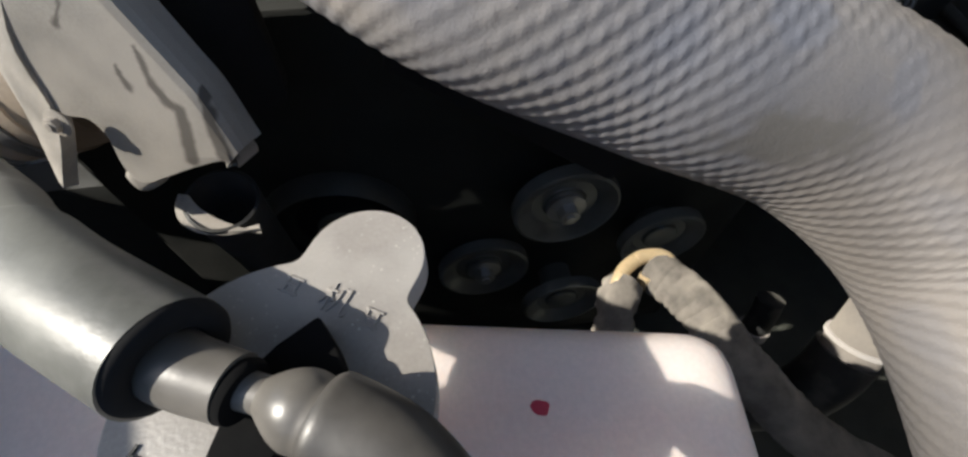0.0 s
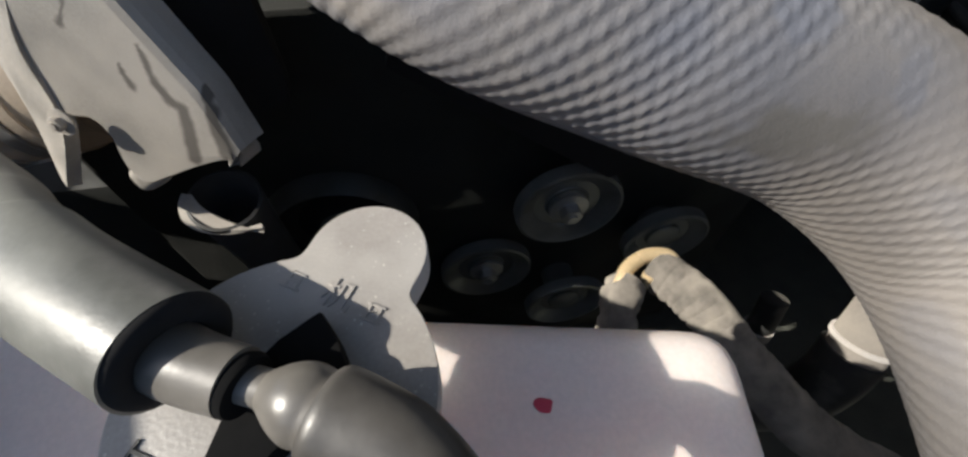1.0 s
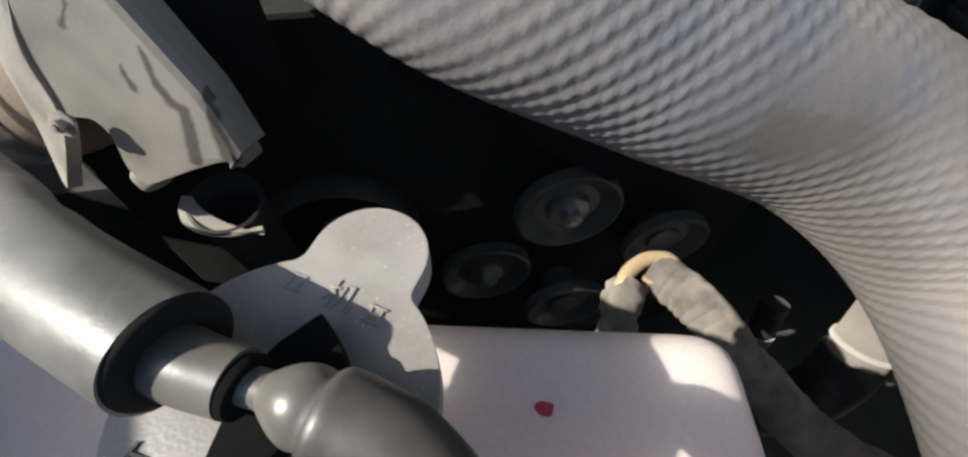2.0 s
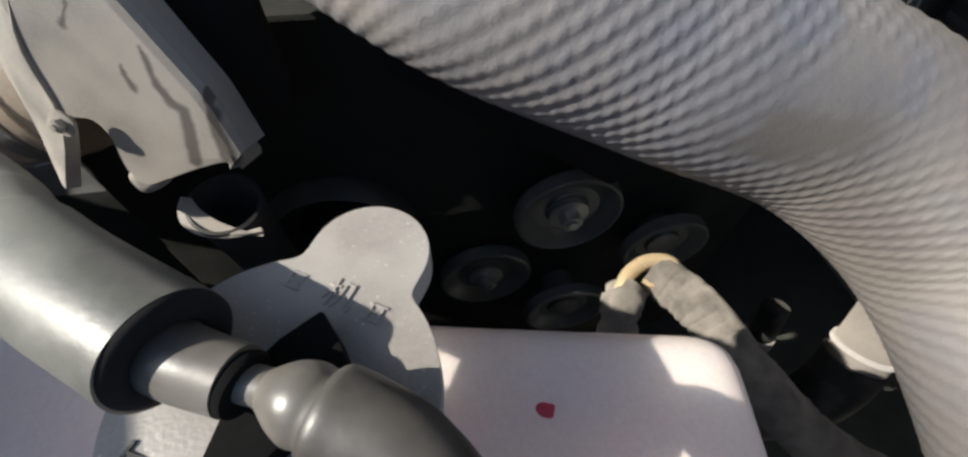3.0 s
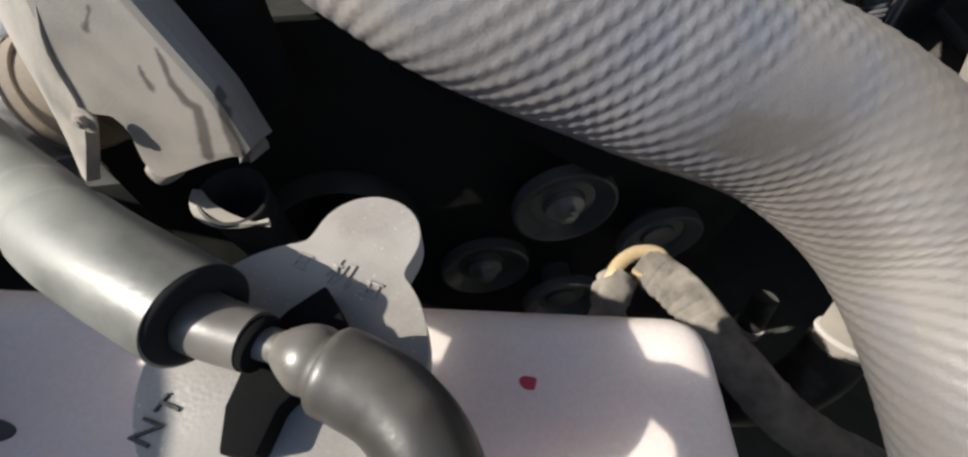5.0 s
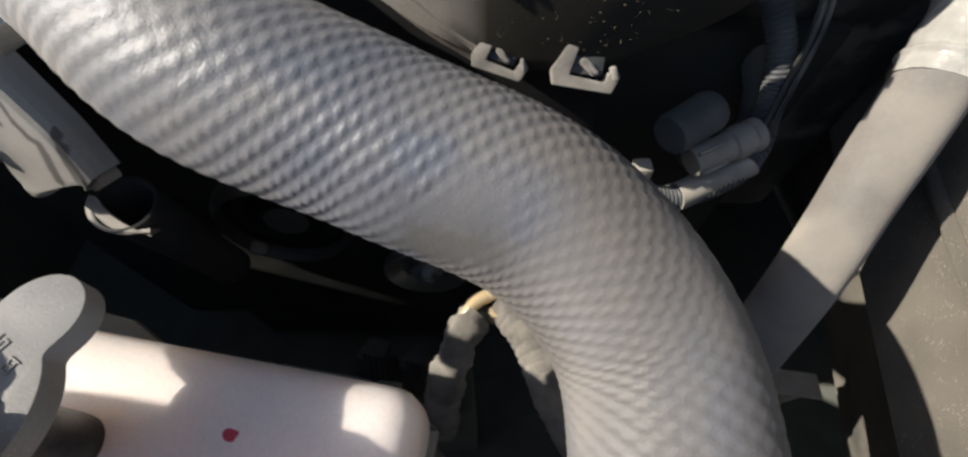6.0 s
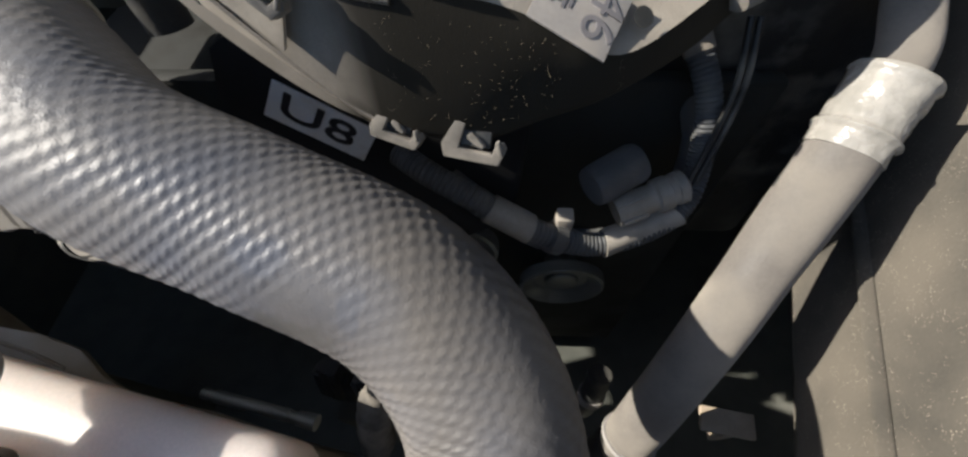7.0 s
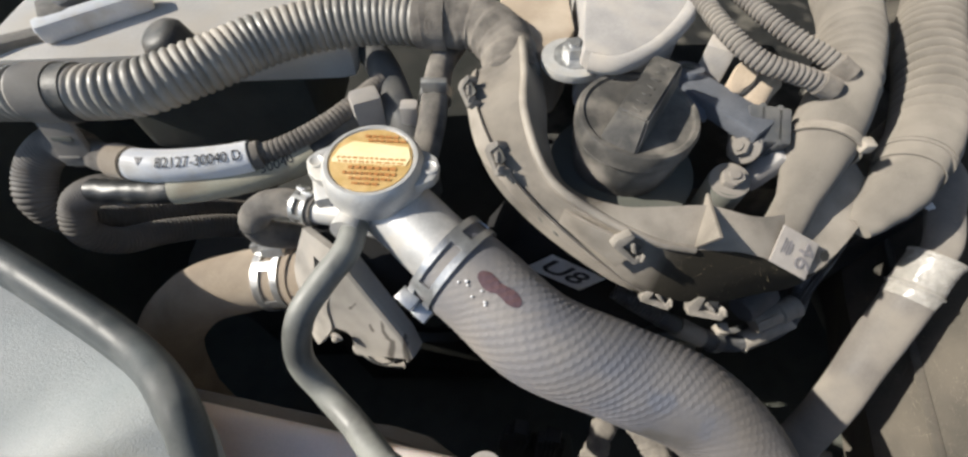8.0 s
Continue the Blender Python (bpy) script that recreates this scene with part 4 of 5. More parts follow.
# ---- wire channel round the oil filler ----
CH = [
    [(0.044, 0.075, 0.950), (0.044, 0.072, 0.968), (0.030, 0.074, 0.984), (0.004, 0.062, 0.981), (0.002, 0.060, 0.968)],
    [(0.045, 0.045, 0.950), (0.045, 0.043, 0.967), (0.030, 0.044, 0.983), (0.003, 0.038, 0.981), (0.001, 0.036, 0.968)],
    [(0.045, 0.018, 0.948), (0.044, 0.016, 0.966), (0.029, 0.014, 0.982), (0.014, 0.004, 0.977), (0.010, 0.000, 0.963)],
    [(0.054, -0.006, 0.945), (0.052, -0.011, 0.963), (0.040, -0.017, 0.972), (0.034, -0.014, 0.960), (0.030, -0.017, 0.945)],
    [(0.076, -0.016, 0.945), (0.076, -0.0235, 0.963), (0.066, -0.031, 0.962), (0.062, -0.030, 0.940), (0.058, -0.034, 0.930)],
    [(0.099, -0.016, 0.944), (0.098, -0.0240, 0.963), (0.094, -0.0395, 0.955), (0.091, -0.0430, 0.922), (0.088, -0.045, 0.914)],
    [(0.123, -0.015, 0.944), (0.122, -0.0240, 0.964), (0.115, -0.0425, 0.952), (0.114, -0.0500, 0.910), (0.113, -0.047, 0.903)],
    [(0.145, -0.018, 0.942), (0.144, -0.0285, 0.961), (0.139, -0.0440, 0.951), (0.139, -0.0530, 0.909), (0.139, -0.050, 0.903)],
    [(0.163, -0.016, 0.940), (0.161, -0.0250, 0.957), (0.160, -0.0470, 0.9455), (0.160, -0.0520, 0.918), (0.160, -0.047, 0.910)],
    [(0.178, -0.010, 0.936), (0.176, -0.0170, 0.951), (0.180, -0.0490, 0.9375), (0.183, -0.0480, 0.924), (0.182, -0.042, 0.916)],
    [(0.193, 0.010, 0.940), (0.191, 0.0040, 0.953), (0.205, -0.0310, 0.9410), (0.209, -0.0300, 0.928), (0.208, -0.024, 0.920)],
    [(0.207, 0.030, 0.948), (0.205, 0.0280, 0.966), (0.230, -0.0060, 0.9470), (0.234, -0.0050, 0.934), (0.233, 0.001, 0.926)],
]
for k, up in ((0, 0.009), (1, 0.009), (2, 0.008), (3, 0.006), (4, 0.003)):
    (x, y, z), (xo, yo, zo) = CH[k][2], CH[k][1]
    CH[k][2] = (x, y, z + up)
    CH[k][1] = (xo, yo, zo + up * 0.2)
    CH[k][3] = (CH[k][3][0], CH[k][3][1], CH[k][3][2] - up * 0.3)
wc = thing("wire_channel", (0.10, -0.03, 0.94), "dusty grey-brown plastic wiring channel curved round the oil filler", "wire cover")
part("channel_bench", loft([r[:3] for r in CH], 0.0022, 6), M_CHANNEL, wc, "", 50)
side = part("channel_face", loft([r[2:] for r in CH], 0.0022, 8), M_DIRTSHADE, wc, "dusty face with a gritty oily end, shade darkened in", 50)
# Oily dirt and the shade of the turned-away end share this darkening.
soilshade = side.data.attributes.new("soilshade", "FLOAT", "POINT")
soilshade.data.foreach_set("value", [min(1.0, max(0.0, (v.co.x - 0.086) / 0.020 + 1.0 * noise.noise(v.co * 60))) * min(1.0, max(0.0, (0.960 - v.co.z) / 0.008)) for v in side.data.vertices])
LIP = [[(0.0040, 0.062, 0.981), (-0.0015, 0.056, 0.966)], [(0.0030, 0.038, 0.981), (-0.0020, 0.032, 0.966)], [(0.0130, 0.003, 0.977), (0.0085, -0.004, 0.963)], [(0.0320, -0.0165, 0.9600), (0.0285, -0.0235, 0.9500)],
       [(0.0600, -0.0325, 0.9390), (0.0575, -0.0385, 0.9310)], [(0.0880, -0.0440, 0.9190), (0.0865, -0.0485, 0.9130)], [(0.1050, -0.0485, 0.9080), (0.1050, -0.0520, 0.9050)]]
LIP = [[a, tuple(Vector(a).lerp(Vector(b), 0.35) + Vector((-0.0055, 0.0075, -0.0050)) * (0.4 if k < 2 else 1.0))] for k, (a, b) in enumerate(LIP)]
sand = bmesh.new()
rs = random.Random(11)
for k in range(280):
    f, g = rs.uniform(5.6, 9.4), rs.uniform(0.1, 0.95)
    i = int(f)
    a = Vector(CH[i][2]).lerp(Vector(CH[i + 1][2]), f - i)
    b = Vector(CH[i][3]).lerp(Vector(CH[i + 1][3]), f - i)
    d = rs.uniform(0.00005, 0.00019)
    bmesh.ops.create_icosphere(sand, subdivisions=1, radius=d, matrix=Matrix.Translation(a.lerp(b, g) + Vector((0, -0.0002, 0.0001))))
tube("ridge_bead", [Vector(r[2]) + Vector((0.0006, 0.0006, -0.0014)) for r in CH[:7]], 0.0024, M_CHANNEL, wc, "worn rounded ridge", 70, 14)
M_SAND = mat("pale_sand_grains", (0.24, 0.20, 0.125), (0.34, 0.285, 0.185), 0.6, big=900, bump=0.0)
tagged(part("sand_grains", sand, M_SAND, wc, "pale sand grains stuck to the oily face"), kind="stuff")
part("lip", loft([[a, tuple((Vector(a) + Vector(b)) / 2 + Vector((-0.0006, -0.0006, 0))), b] for a, b in LIP], 0.0014, 6), M_CHANNEL, wc, "pale worn outer lip with small slots")
for f in (2.4, 3.4, 3.7, 4.3, 5.2):
    i, g = int(f), f - int(f)
    a, b = (Vector(LIP[i][0]).lerp(Vector(LIP[i + 1][0]), g)), (Vector(LIP[i][1]).lerp(Vector(LIP[i + 1][1]), g))
    d = Vector(LIP[i + 1][0]) - Vector(LIP[i][0])
    nn = d.cross(b - a).normalized()
    nn = nn if nn.y < 0 else -nn
    part("slot", block((0.0045, 0.0014, 0.0022), frame_at((a + b) / 2 + nn * 0.0006, nn, (b - a)) , 0.0004, 1), M_DARK, wc, "dark slot in the lip")
part("fin", prism([(0, 0), (0.030, 0.0), (0.004, 0.020)], 0.0022, Matrix.Translation((0.1165, -0.0420, 0.9510)) @ Matrix((Vector((0.28, 0.86, 0.42)).normalized(), Vector((0.1, -0.45, 0.89)).normalized(), Vector((0.95, -0.21, -0.2)).normalized())).transposed().to_4x4(), 0.0006), M_CHANNEL, wc, "thin moulded fin")


PLATE = []
for a, b in (((0.0495, -0.0237, 0.9600), (0.0484, -0.0231, 0.9475)), ((0.059, -0.0290, 0.9595), (0.0616, -0.0300, 0.9429)), ((0.0725, -0.0345, 0.9560), (0.0709, -0.0345, 0.9378)), ((0.0875, -0.0392, 0.9485), (0.0803, -0.0386, 0.9306))):
    out = Vector((-0.0010, -0.0048, 0.0040)) if PLATE else Vector((0, -0.001, 0.001))
    PLATE.append([tuple(Vector(a) + out), tuple((Vector(a) + Vector(b)) / 2 + out), tuple(Vector(b) + out)])
part("cover_plate", loft(PLATE, 0.0014, 6), M_CHANNEL, wc, "pale cover plate standing off the face")


def latch(at, along, out, size=0.013):
    """A moulded latch: a raised bow over a dark slot, with two prongs."""
    x = Vector(along).normalized()
    z = Vector(out).normalized()
    y = z.cross(x).normalized()
    z = x.cross(y)
    m = Matrix.Translation(at) @ Matrix((x, y, z)).transposed().to_4x4()
    l = part("latch", prism([(-size * 0.66, -size * 0.34), (size * 0.62, -size * 0.40), (size * 0.76, -size * 0.05), (size * 0.66, size * 0.10), (size * 0.50, size * 0.02), (size * 0.44, -size * 0.18), (-size * 0.34, -size * 0.10), (-size * 0.22, size * 0.46), (-size * 0.46, size * 0.50), (-size * 0.74, -size * 0.04)], size * 0.5, m @ Matrix.Translation((0, 0, size * 0.22)), 0.0007), M_CLIP, wc, "pale plastic latch")
    part("slot", block((size * 0.7, size * 0.40, size * 0.08), m @ Matrix.Translation((0.04 * size, size * 0.14, size * 0.03)), 0.0003, 1), M_RUBBER, l, "dark latch slot")
    part("prong", block((size * 0.46, size * 0.16, size * 0.22), m @ Matrix.Translation((0.06 * size, size * 0.10, size * 0.14)) @ Matrix.Rotation(-0.6, 4, "Z"), 0.0006, 1), M_CLIP, l)
    part("tooth", block((size * 0.10, size * 0.30, size * 0.34), m @ Matrix.Translation((size * 0.60, size * 0.02, size * 0.20)) @ Matrix.Rotation(0.4, 4, "Z"), 0.0004, 1), M_CLIP, l)


latch((0.0805, -0.0435, 0.9555), (0.75, -0.25, -0.55), (-0.1, -0.75, 0.6))
latch((0.1095, -0.0485, 0.9065), (0.93, -0.22, -0.15), (0.0, -0.8, 0.6))
latch((0.1370, -0.0545, 0.9060), (0.96, -0.12, -0.05), (0.0, -0.8, 0.6), 0.015)
latch((0.0010, 0.0400, 0.9820), (0.35, -0.92, 0.0), (-0.8, -0.3, 0.5))
latch((0.0160, -0.0020, 0.9750), (0.35, -0.90, -0.1), (-0.8, -0.3, 0.5))
sx_, sy_ = Vector((0.0226, -0.0060, -0.0108)).normalized(), Vector((0.0078, 0.016, 0.0094))
sn = sx_.cross(sy_).normalized()
sy_ = sn.cross(sx_)
STM = Matrix.Translation((0.1682, -0.0426, 0.9487)) @ Matrix((sx_, sy_, sn)).transposed().to_4x4()
st = part("sticker", prism([(-0.0125, -0.0102), (0.0125, -0.0102), (0.0120, 0.0102), (-0.0125, 0.0098)], 0.0008, STM @ Matrix.Translation((0, 0, -0.0008)), 0.0001), M_STICKER, wc, "small white paper sticker numbered 46")
lettering("number", "46", STM @ Matrix.Translation((0.0062, 0.0, -0.0006)) @ Matrix.Rotation(radians(-90), 4, "Z"), 0.0150, M_GREYINK, st, 0.0002)
for k in range(4):
    part("printed_bar", block((0.0009, 0.008 - 0.002 * (k % 2), 0.0003), STM @ Matrix.Translation((-0.0085 + k * 0.0018, 0.0004, -0.0007)), 0.0), M_GREYINK, st, "", 0)
part("peg_hole", lathe([(0, 0), (0.0026, 0), (0.0030, 0.0006), (0, 0.0006)], STM @ Matrix.Translation((0.0165, 0.0055, 0.0002)), 18), M_RUBBER, wc, "dark peg hole")

# ---- oil filler cap ----
oc = thing("oil_filler_cap", (0.088, 0.018, 0.940), "black plastic oil filler cap with a raised grip bar", "cap")
OM = Matrix.Translation((0.0885, 0.0215, 0.9440)) @ Matrix.Rotation(radians(3), 4, "X")
part("cap_skirt", lathe([(0, 0), (0.0275, 0), (0.0280, 0.012), (0.0300, 0.016), (0.0305, 0.030), (0.0290, 0.031), (0, 0.031)], OM, 60), M_OILCAP, oc)
part("cap_top", lathe([(0.0, 0.031), (0.0292, 0.031), (0.0318, 0.0322), (0.0320, 0.0395), (0.0308, 0.0420), (0.0285, 0.0422), (0.0275, 0.0408), (0, 0.0405)], OM, 64), M_OILCAP, oc, "rimmed black cap top")
GM = OM @ Matrix.Translation((0.0015, 0.002, 0.0405)) @ Matrix.Rotation(radians(-33), 4, "Z")
gb = bmesh.new()
gv = [[gb.verts.new(GM @ Vector((sx * w, y, z))) for sx in (-1, 1)] for w, z, y in ((0.0102, -0.001, -0.0298), (0.0102, -0.001, 0.0298), (0.0076, 0.0150, 0.0270), (0.0076, 0.0150, -0.0200))]
for k in range(4):
    gb.faces.new([gv[k][0], gv[k][1], gv[(k + 1) % 4][1], gv[(k + 1) % 4][0]])
gb.faces.new([g[0] for g in gv])
gb.faces.new([g[1] for g in gv])
bmesh.ops.recalc_face_normals(gb, faces=gb.faces)
bmesh.ops.bevel(gb, geom=gb.edges[:], offset=0.0012, segments=2, affect="EDGES")
gr = part("grip_bar", gb, M_OILCAP, oc, "raised grip bar with moulded marks")
for k in range(7):
    part("raised_bar", block((0.0045, 0.0012, 0.0006), GM @ Matrix.Translation((0, -0.016 + k * 0.006, 0.0151)) @ Matrix.Rotation(0.3 * (k % 3 - 1), 4, "Z"), 0.0002, 1), M_OILCAP, gr)
fs = thing("filler_boss", (0.12, 0.03, 0.935), "dark cast boss round the oil filler", "engine part")
part("boss", lathe([(0, -0.02), (0.044, -0.02), (0.042, 0.006), (0.034, 0.008), (0, 0.008)], Matrix.Translation((0.090, 0.020, 0.940)), 40), M_DARK, fs)
part("strut", block((0.020, 0.062, 0.010), Matrix.Translation((0.1420, 0.0430, 0.972)) @ Matrix.Rotation(radians(38), 4, "Z"), 0.002), M_BLUE, fs, "blue-grey steel strut")
tb = part("tab", prism(circle(0.0095, 24) , 0.004, Matrix.Translation((0.1290, 0.0660, 0.9790)) @ Matrix.Rotation(-0.25, 4, "X"), 0.0008), M_BLUE, fs, "blue-grey eyelet tab")
part("tab_hole", lathe([(0, 0.0002), (0.0036, 0.0002), (0.0036, 0.0006), (0, 0.0006)], Matrix.Translation((0.1290, 0.0660, 0.9790)) @ Matrix.Rotation(-0.25, 4, "X"), 18), M_DARK, tb)
part("tab_arm", block((0.016, 0.036, 0.0035), Matrix.Translation((0.1265, 0.0490, 0.9730)) @ Matrix.Rotation(0.25, 4, "X"), 0.001), M_BLUE, fs)
part("bolt_pad", lathe([(0, -0.03), (0.0105, -0.03), (0.0105, 0.0), (0.009, 0.0012), (0, 0.0012)], frame_at((0.1390, -0.0060, 0.9605), (-0.1, -0.1, 1)), 30), M_DARK, fs)
bolt((0.1390, -0.0060, 0.9612), (-0.15, -0.25, 1), 0.0058, "dull bolt on a dark pad beside the oil cap", material=M_PIPE)
bolt((0.1525, 0.0150, 0.9650), (-0.8, -0.35, 0.5), 0.0052, "pale bolt in the sensor connector", material=M_PIPE)

# ---- pale cover and its bolt ----
cv = thing("coil_cover", (0.10, 0.09, 0.96), "pale smooth cover with a rolled rim", "engine cover")
part("cover_top", prism([(0.062, 0.056), (0.080, 0.048), (0.104, 0.062), (0.128, 0.090), (0.150, 0.135), (0.150, 0.18), (0.075, 0.18), (0.070, 0.11)], 0.040, Matrix.Translation((0, 0, 0.998)), 0.004), M_COVER, cv)
part("cover_flange", prism(circle(0.0185, 30, 0.0600, 0.0660), 0.005, Matrix.Translation((0, 0, 0.9860)), 0.001), M_ALU, cv, "bare bolting flange")
bolt((0.0600, 0.0660, 0.9860), (-0.1, -0.1, 1), 0.0066, "bright bolt through the pale cover's flange")
tube("rolled_rim", [(0.066, 0.052, 0.992), (0.081, 0.0485, 0.993), (0.104, 0.0620, 0.994), (0.1275, 0.090, 0.995), (0.149, 0.132, 0.995)], 0.0050, M_COVER, cv, "", 30, 16)
lk = thing("bracket", (0.05, 0.10, 0.95), "dusty tan bracket behind the wire channel", "bracket")
part("bracket_plate", prism([(0.030, 0.075), (0.056, 0.078), (0.066, 0.100), (0.066, 0.15), (0.020, 0.15), (0.018, 0.100)], 0.05, Matrix.Translation((0, 0, 0.982)), 0.003), M_TAN, lk)

# ---- sensor connector ----
sc = thing("sensor_plug", (0.165, 0.025, 0.935), "grey sensor plug with a wire boot", "connector")
KM = Matrix.Translation((0.1640, 0.0260, 0.9640)) @ Matrix.Rotation(radians(-12), 4, "Z") @ Matrix.Rotation(radians(20), 4, "X")
part("plug_body", block((0.022, 0.022, 0.026), KM, 0.002), M_PLUG, sc)
part("plug_rib", block((0.003, 0.024, 0.022), KM @ Matrix.Translation((-0.004, 0, 0.002)), 0.0008), M_PLUG, sc)
part("plug_rib", block((0.003, 0.024, 0.022), KM @ Matrix.Translation((0.005, 0, 0.002)), 0.0008), M_PLUG, sc)
tube("boot", [(0.160, 0.038, 0.968), (0.166, 0.048, 0.974), (0.174, 0.056, 0.976)], 0.0075, M_TAN, sc, "dusty tan boot", 14, 20)
part("lower_tag", block((0.012, 0.010, 0.028), Matrix.Translation((0.170, 0.012, 0.950)) @ Matrix.Rotation(0.4, 4, "Y"), 0.002), M_COVER, sc, "torn pale tag")
part("oval_plug", lathe([(0, -0.02), (0.009, -0.02), (0.009, 0.0), (0.0075, 0.0018), (0, 0.0022)], frame_at((0.1560, 0.0530, 0.983), (-0.3, -0.4, 1)) @ Matrix.Diagonal((0.75, 1.25, 1, 1)), 28), M_TAN, sc, "tan oval plug")
part("pale_block", block((0.016, 0.016, 0.03), Matrix.Translation((0.1480, 0.0740, 0.975)) @ Matrix.Rotation(radians(-30), 4, "Z"), 0.002), M_COVER, sc, "pale square block")

# ---- corrugated conduits and harnesses ----
def conduit(name, ctrl, r, pitch, label, material, depth=None, group="corrugated conduits", seg=28, up=(0, 0, 1)):
    sp = Spine(ctrl, 10, up)
    n = int(sp.length / pitch * 8)
    t = thing(name, tuple(Vector(ctrl[len(ctrl) // 2]) - Vector((0, 0, r))), label, "conduit", group)
    settle("corrugation", sweep(Spine(ctrl, n, up), ribbed(r, pitch, depth or r * 0.13, r * 0.012), seg), material, t)
    end = Spine(ctrl, 80, up)
    part("tape_band", ring(end, end.length - 0.012, end.length - 0.002, r, 0.0008), M_TAPE, t, "brown tape turns at the end")
    return t


mc = conduit("corrugated_conduit", [(-0.350, 0.056, 0.968), (-0.270, 0.051, 0.972), (-0.200, 0.053, 0.973), (-0.165, 0.072, 0.974), (-0.135, 0.096, 0.975), (-0.099, 0.113, 0.976), (-0.059, 0.118, 0.977), (-0.022, 0.112, 0.979)], 0.0160, 0.0052, "thick grey corrugated wiring conduit across the engine", M_CONDUIT, 0.0019, seg=36)
MC = Spine([(-0.350, 0.056, 0.968), (-0.270, 0.051, 0.972), (-0.200, 0.053, 0.973), (-0.165, 0.072, 0.974)], 60)
part("clip_band", ring(MC, 0.098, 0.117, 0.0161, 0.0012), M_PIPE, mc, "smooth grey clip band")
part("tape_band", ring(MC, 0.117, 0.126, 0.0161, 0.0006), M_RUBBER, mc, "black tape turns")
part("clip_leg", block((0.020, 0.004, 0.034), Matrix.Translation((-0.2440, 0.0350, 0.9500)) @ Matrix.Rotation(radians(-15), 4, "X"), 0.001), M_PIPE, mc, "dusty plastic clip leg")
part("clip_slot", block((0.012, 0.001, 0.003), Matrix.Translation((-0.2440, 0.0330, 0.9530)) @ Matrix.Rotation(radians(-15), 4, "X"), 0.0002, 1), M_DARK, mc)
part("clip_foot", block((0.014, 0.012, 0.008), Matrix.Translation((-0.2480, 0.0350, 0.9370)), 0.0015), M_CLIP, mc)
tp = thing("taped_harness", (0.0, 0.10, 0.96), "brown cloth-taped harness leading into the wire channel", "wiring harness")
settle("tape_wrap", sweep(Spine([(-0.030, 0.113, 0.979), (-0.012, 0.112, 0.980), (0.008, 0.105, 0.981), (0.022, 0.086, 0.978), (0.026, 0.062, 0.972)], 60), wrapped(0.0170, 0.012, 0.0009), 30), M_TAPE, tp)
part("tape_turn", ring(Spine([(-0.030, 0.113, 0.979), (-0.012, 0.112, 0.980), (0.008, 0.105, 0.981), (0.022, 0.086, 0.978)], 60), 0.004, 0.016, 0.0178, 0.0006), M_TAPE, tp, "overlapping cloth tape turn")

H1 = Spine([(-0.262, 0.046, 0.934), (-0.226, 0.033, 0.935), (-0.200, 0.027, 0.936), (-0.172, 0.028, 0.936), (-0.140, 0.034, 0.936), (-0.113, 0.046, 0.938), (-0.085, 0.070, 0.941), (-0.055, 0.110, 0.945)], 90, (0, -0.55, 0.84))
h1 = thing("labelled_harness", (-0.15, 0.03, 0.925), "dark taped wiring harness with a white part-number sleeve", "wiring harness")
slim = ribbed(0.0068, 0.0032, 0.0009)
thick = wrapped(0.0092, 0.010, 0.0005)
H1F = Spine([tuple(p) for p in H1.p[::6]], 420, (0, -0.55, 0.84))
settle("harness_wrap", sweep(H1F, lambda q, w: thick(q, w) if q < 0.134 else slim(q, w), 24), M_TAPE, h1)
tg = part("number_sleeve", patch(H1, 0.055, 0.128, -1.75, 1.75, 0.0100, 0.0004, 50, 24), M_WHITE, h1, "glossy white part-number sleeve")
lettering("part_number", "82127-30040 D", None, 0.0090, M_INK, tg, 0.00006, bend=lambda c: H1.at(0.1005 + c.x * 0.86, -c.y / 0.0105, 0.0109 + c.z))
part("arrow_mark", patch(H1, 0.064, 0.069, -0.35, 0.15, 0.0104, 0.0003, 8, 8, lambda u, v: abs(u) < 0.5 - 0.5 * v), M_GREYINK, tg, "small printed triangle")
part("stub", patch(H1, 0.040, 0.053, -3.1, 3.1, 0.0105, 0.0006, 10, 24), M_TAN, h1, "tan tape stub")
H2 = Spine([(x, y - 0.004, z + 0.005) for x, y, z in ((-0.243, 0.024, 0.915), (-0.215, 0.0215, 0.917), (-0.190, 0.0215, 0.918), (-0.150, 0.0285, 0.919), (-0.115, 0.0420, 0.921), (-0.088, 0.064, 0.926), (-0.06, 0.10, 0.93))], 80, (0, -0.55, 0.84))
h2 = thing("labelled_harness", (-0.15, 0.03, 0.905), "second wiring harness with a yellowed part-number sleeve", "wiring harness")
settle("harness_wrap", sweep(H2, wrapped(0.0078, 0.010, 0.0005), 22), M_RUBBER, h2)
tg = part("number_sleeve", patch(H2, 0.055, 0.145, -1.9, 1.9, 0.0086, 0.0004, 50, 20), M_OLDTAPE, h2, "yellowed part-number sleeve")
lettering("part_number", "30040", None, 0.0085, M_INK, tg, 0.0001, bend=lambda c: H2.at(0.122 + c.x, -c.y / 0.009 - 0.15, 0.00915 + c.z))
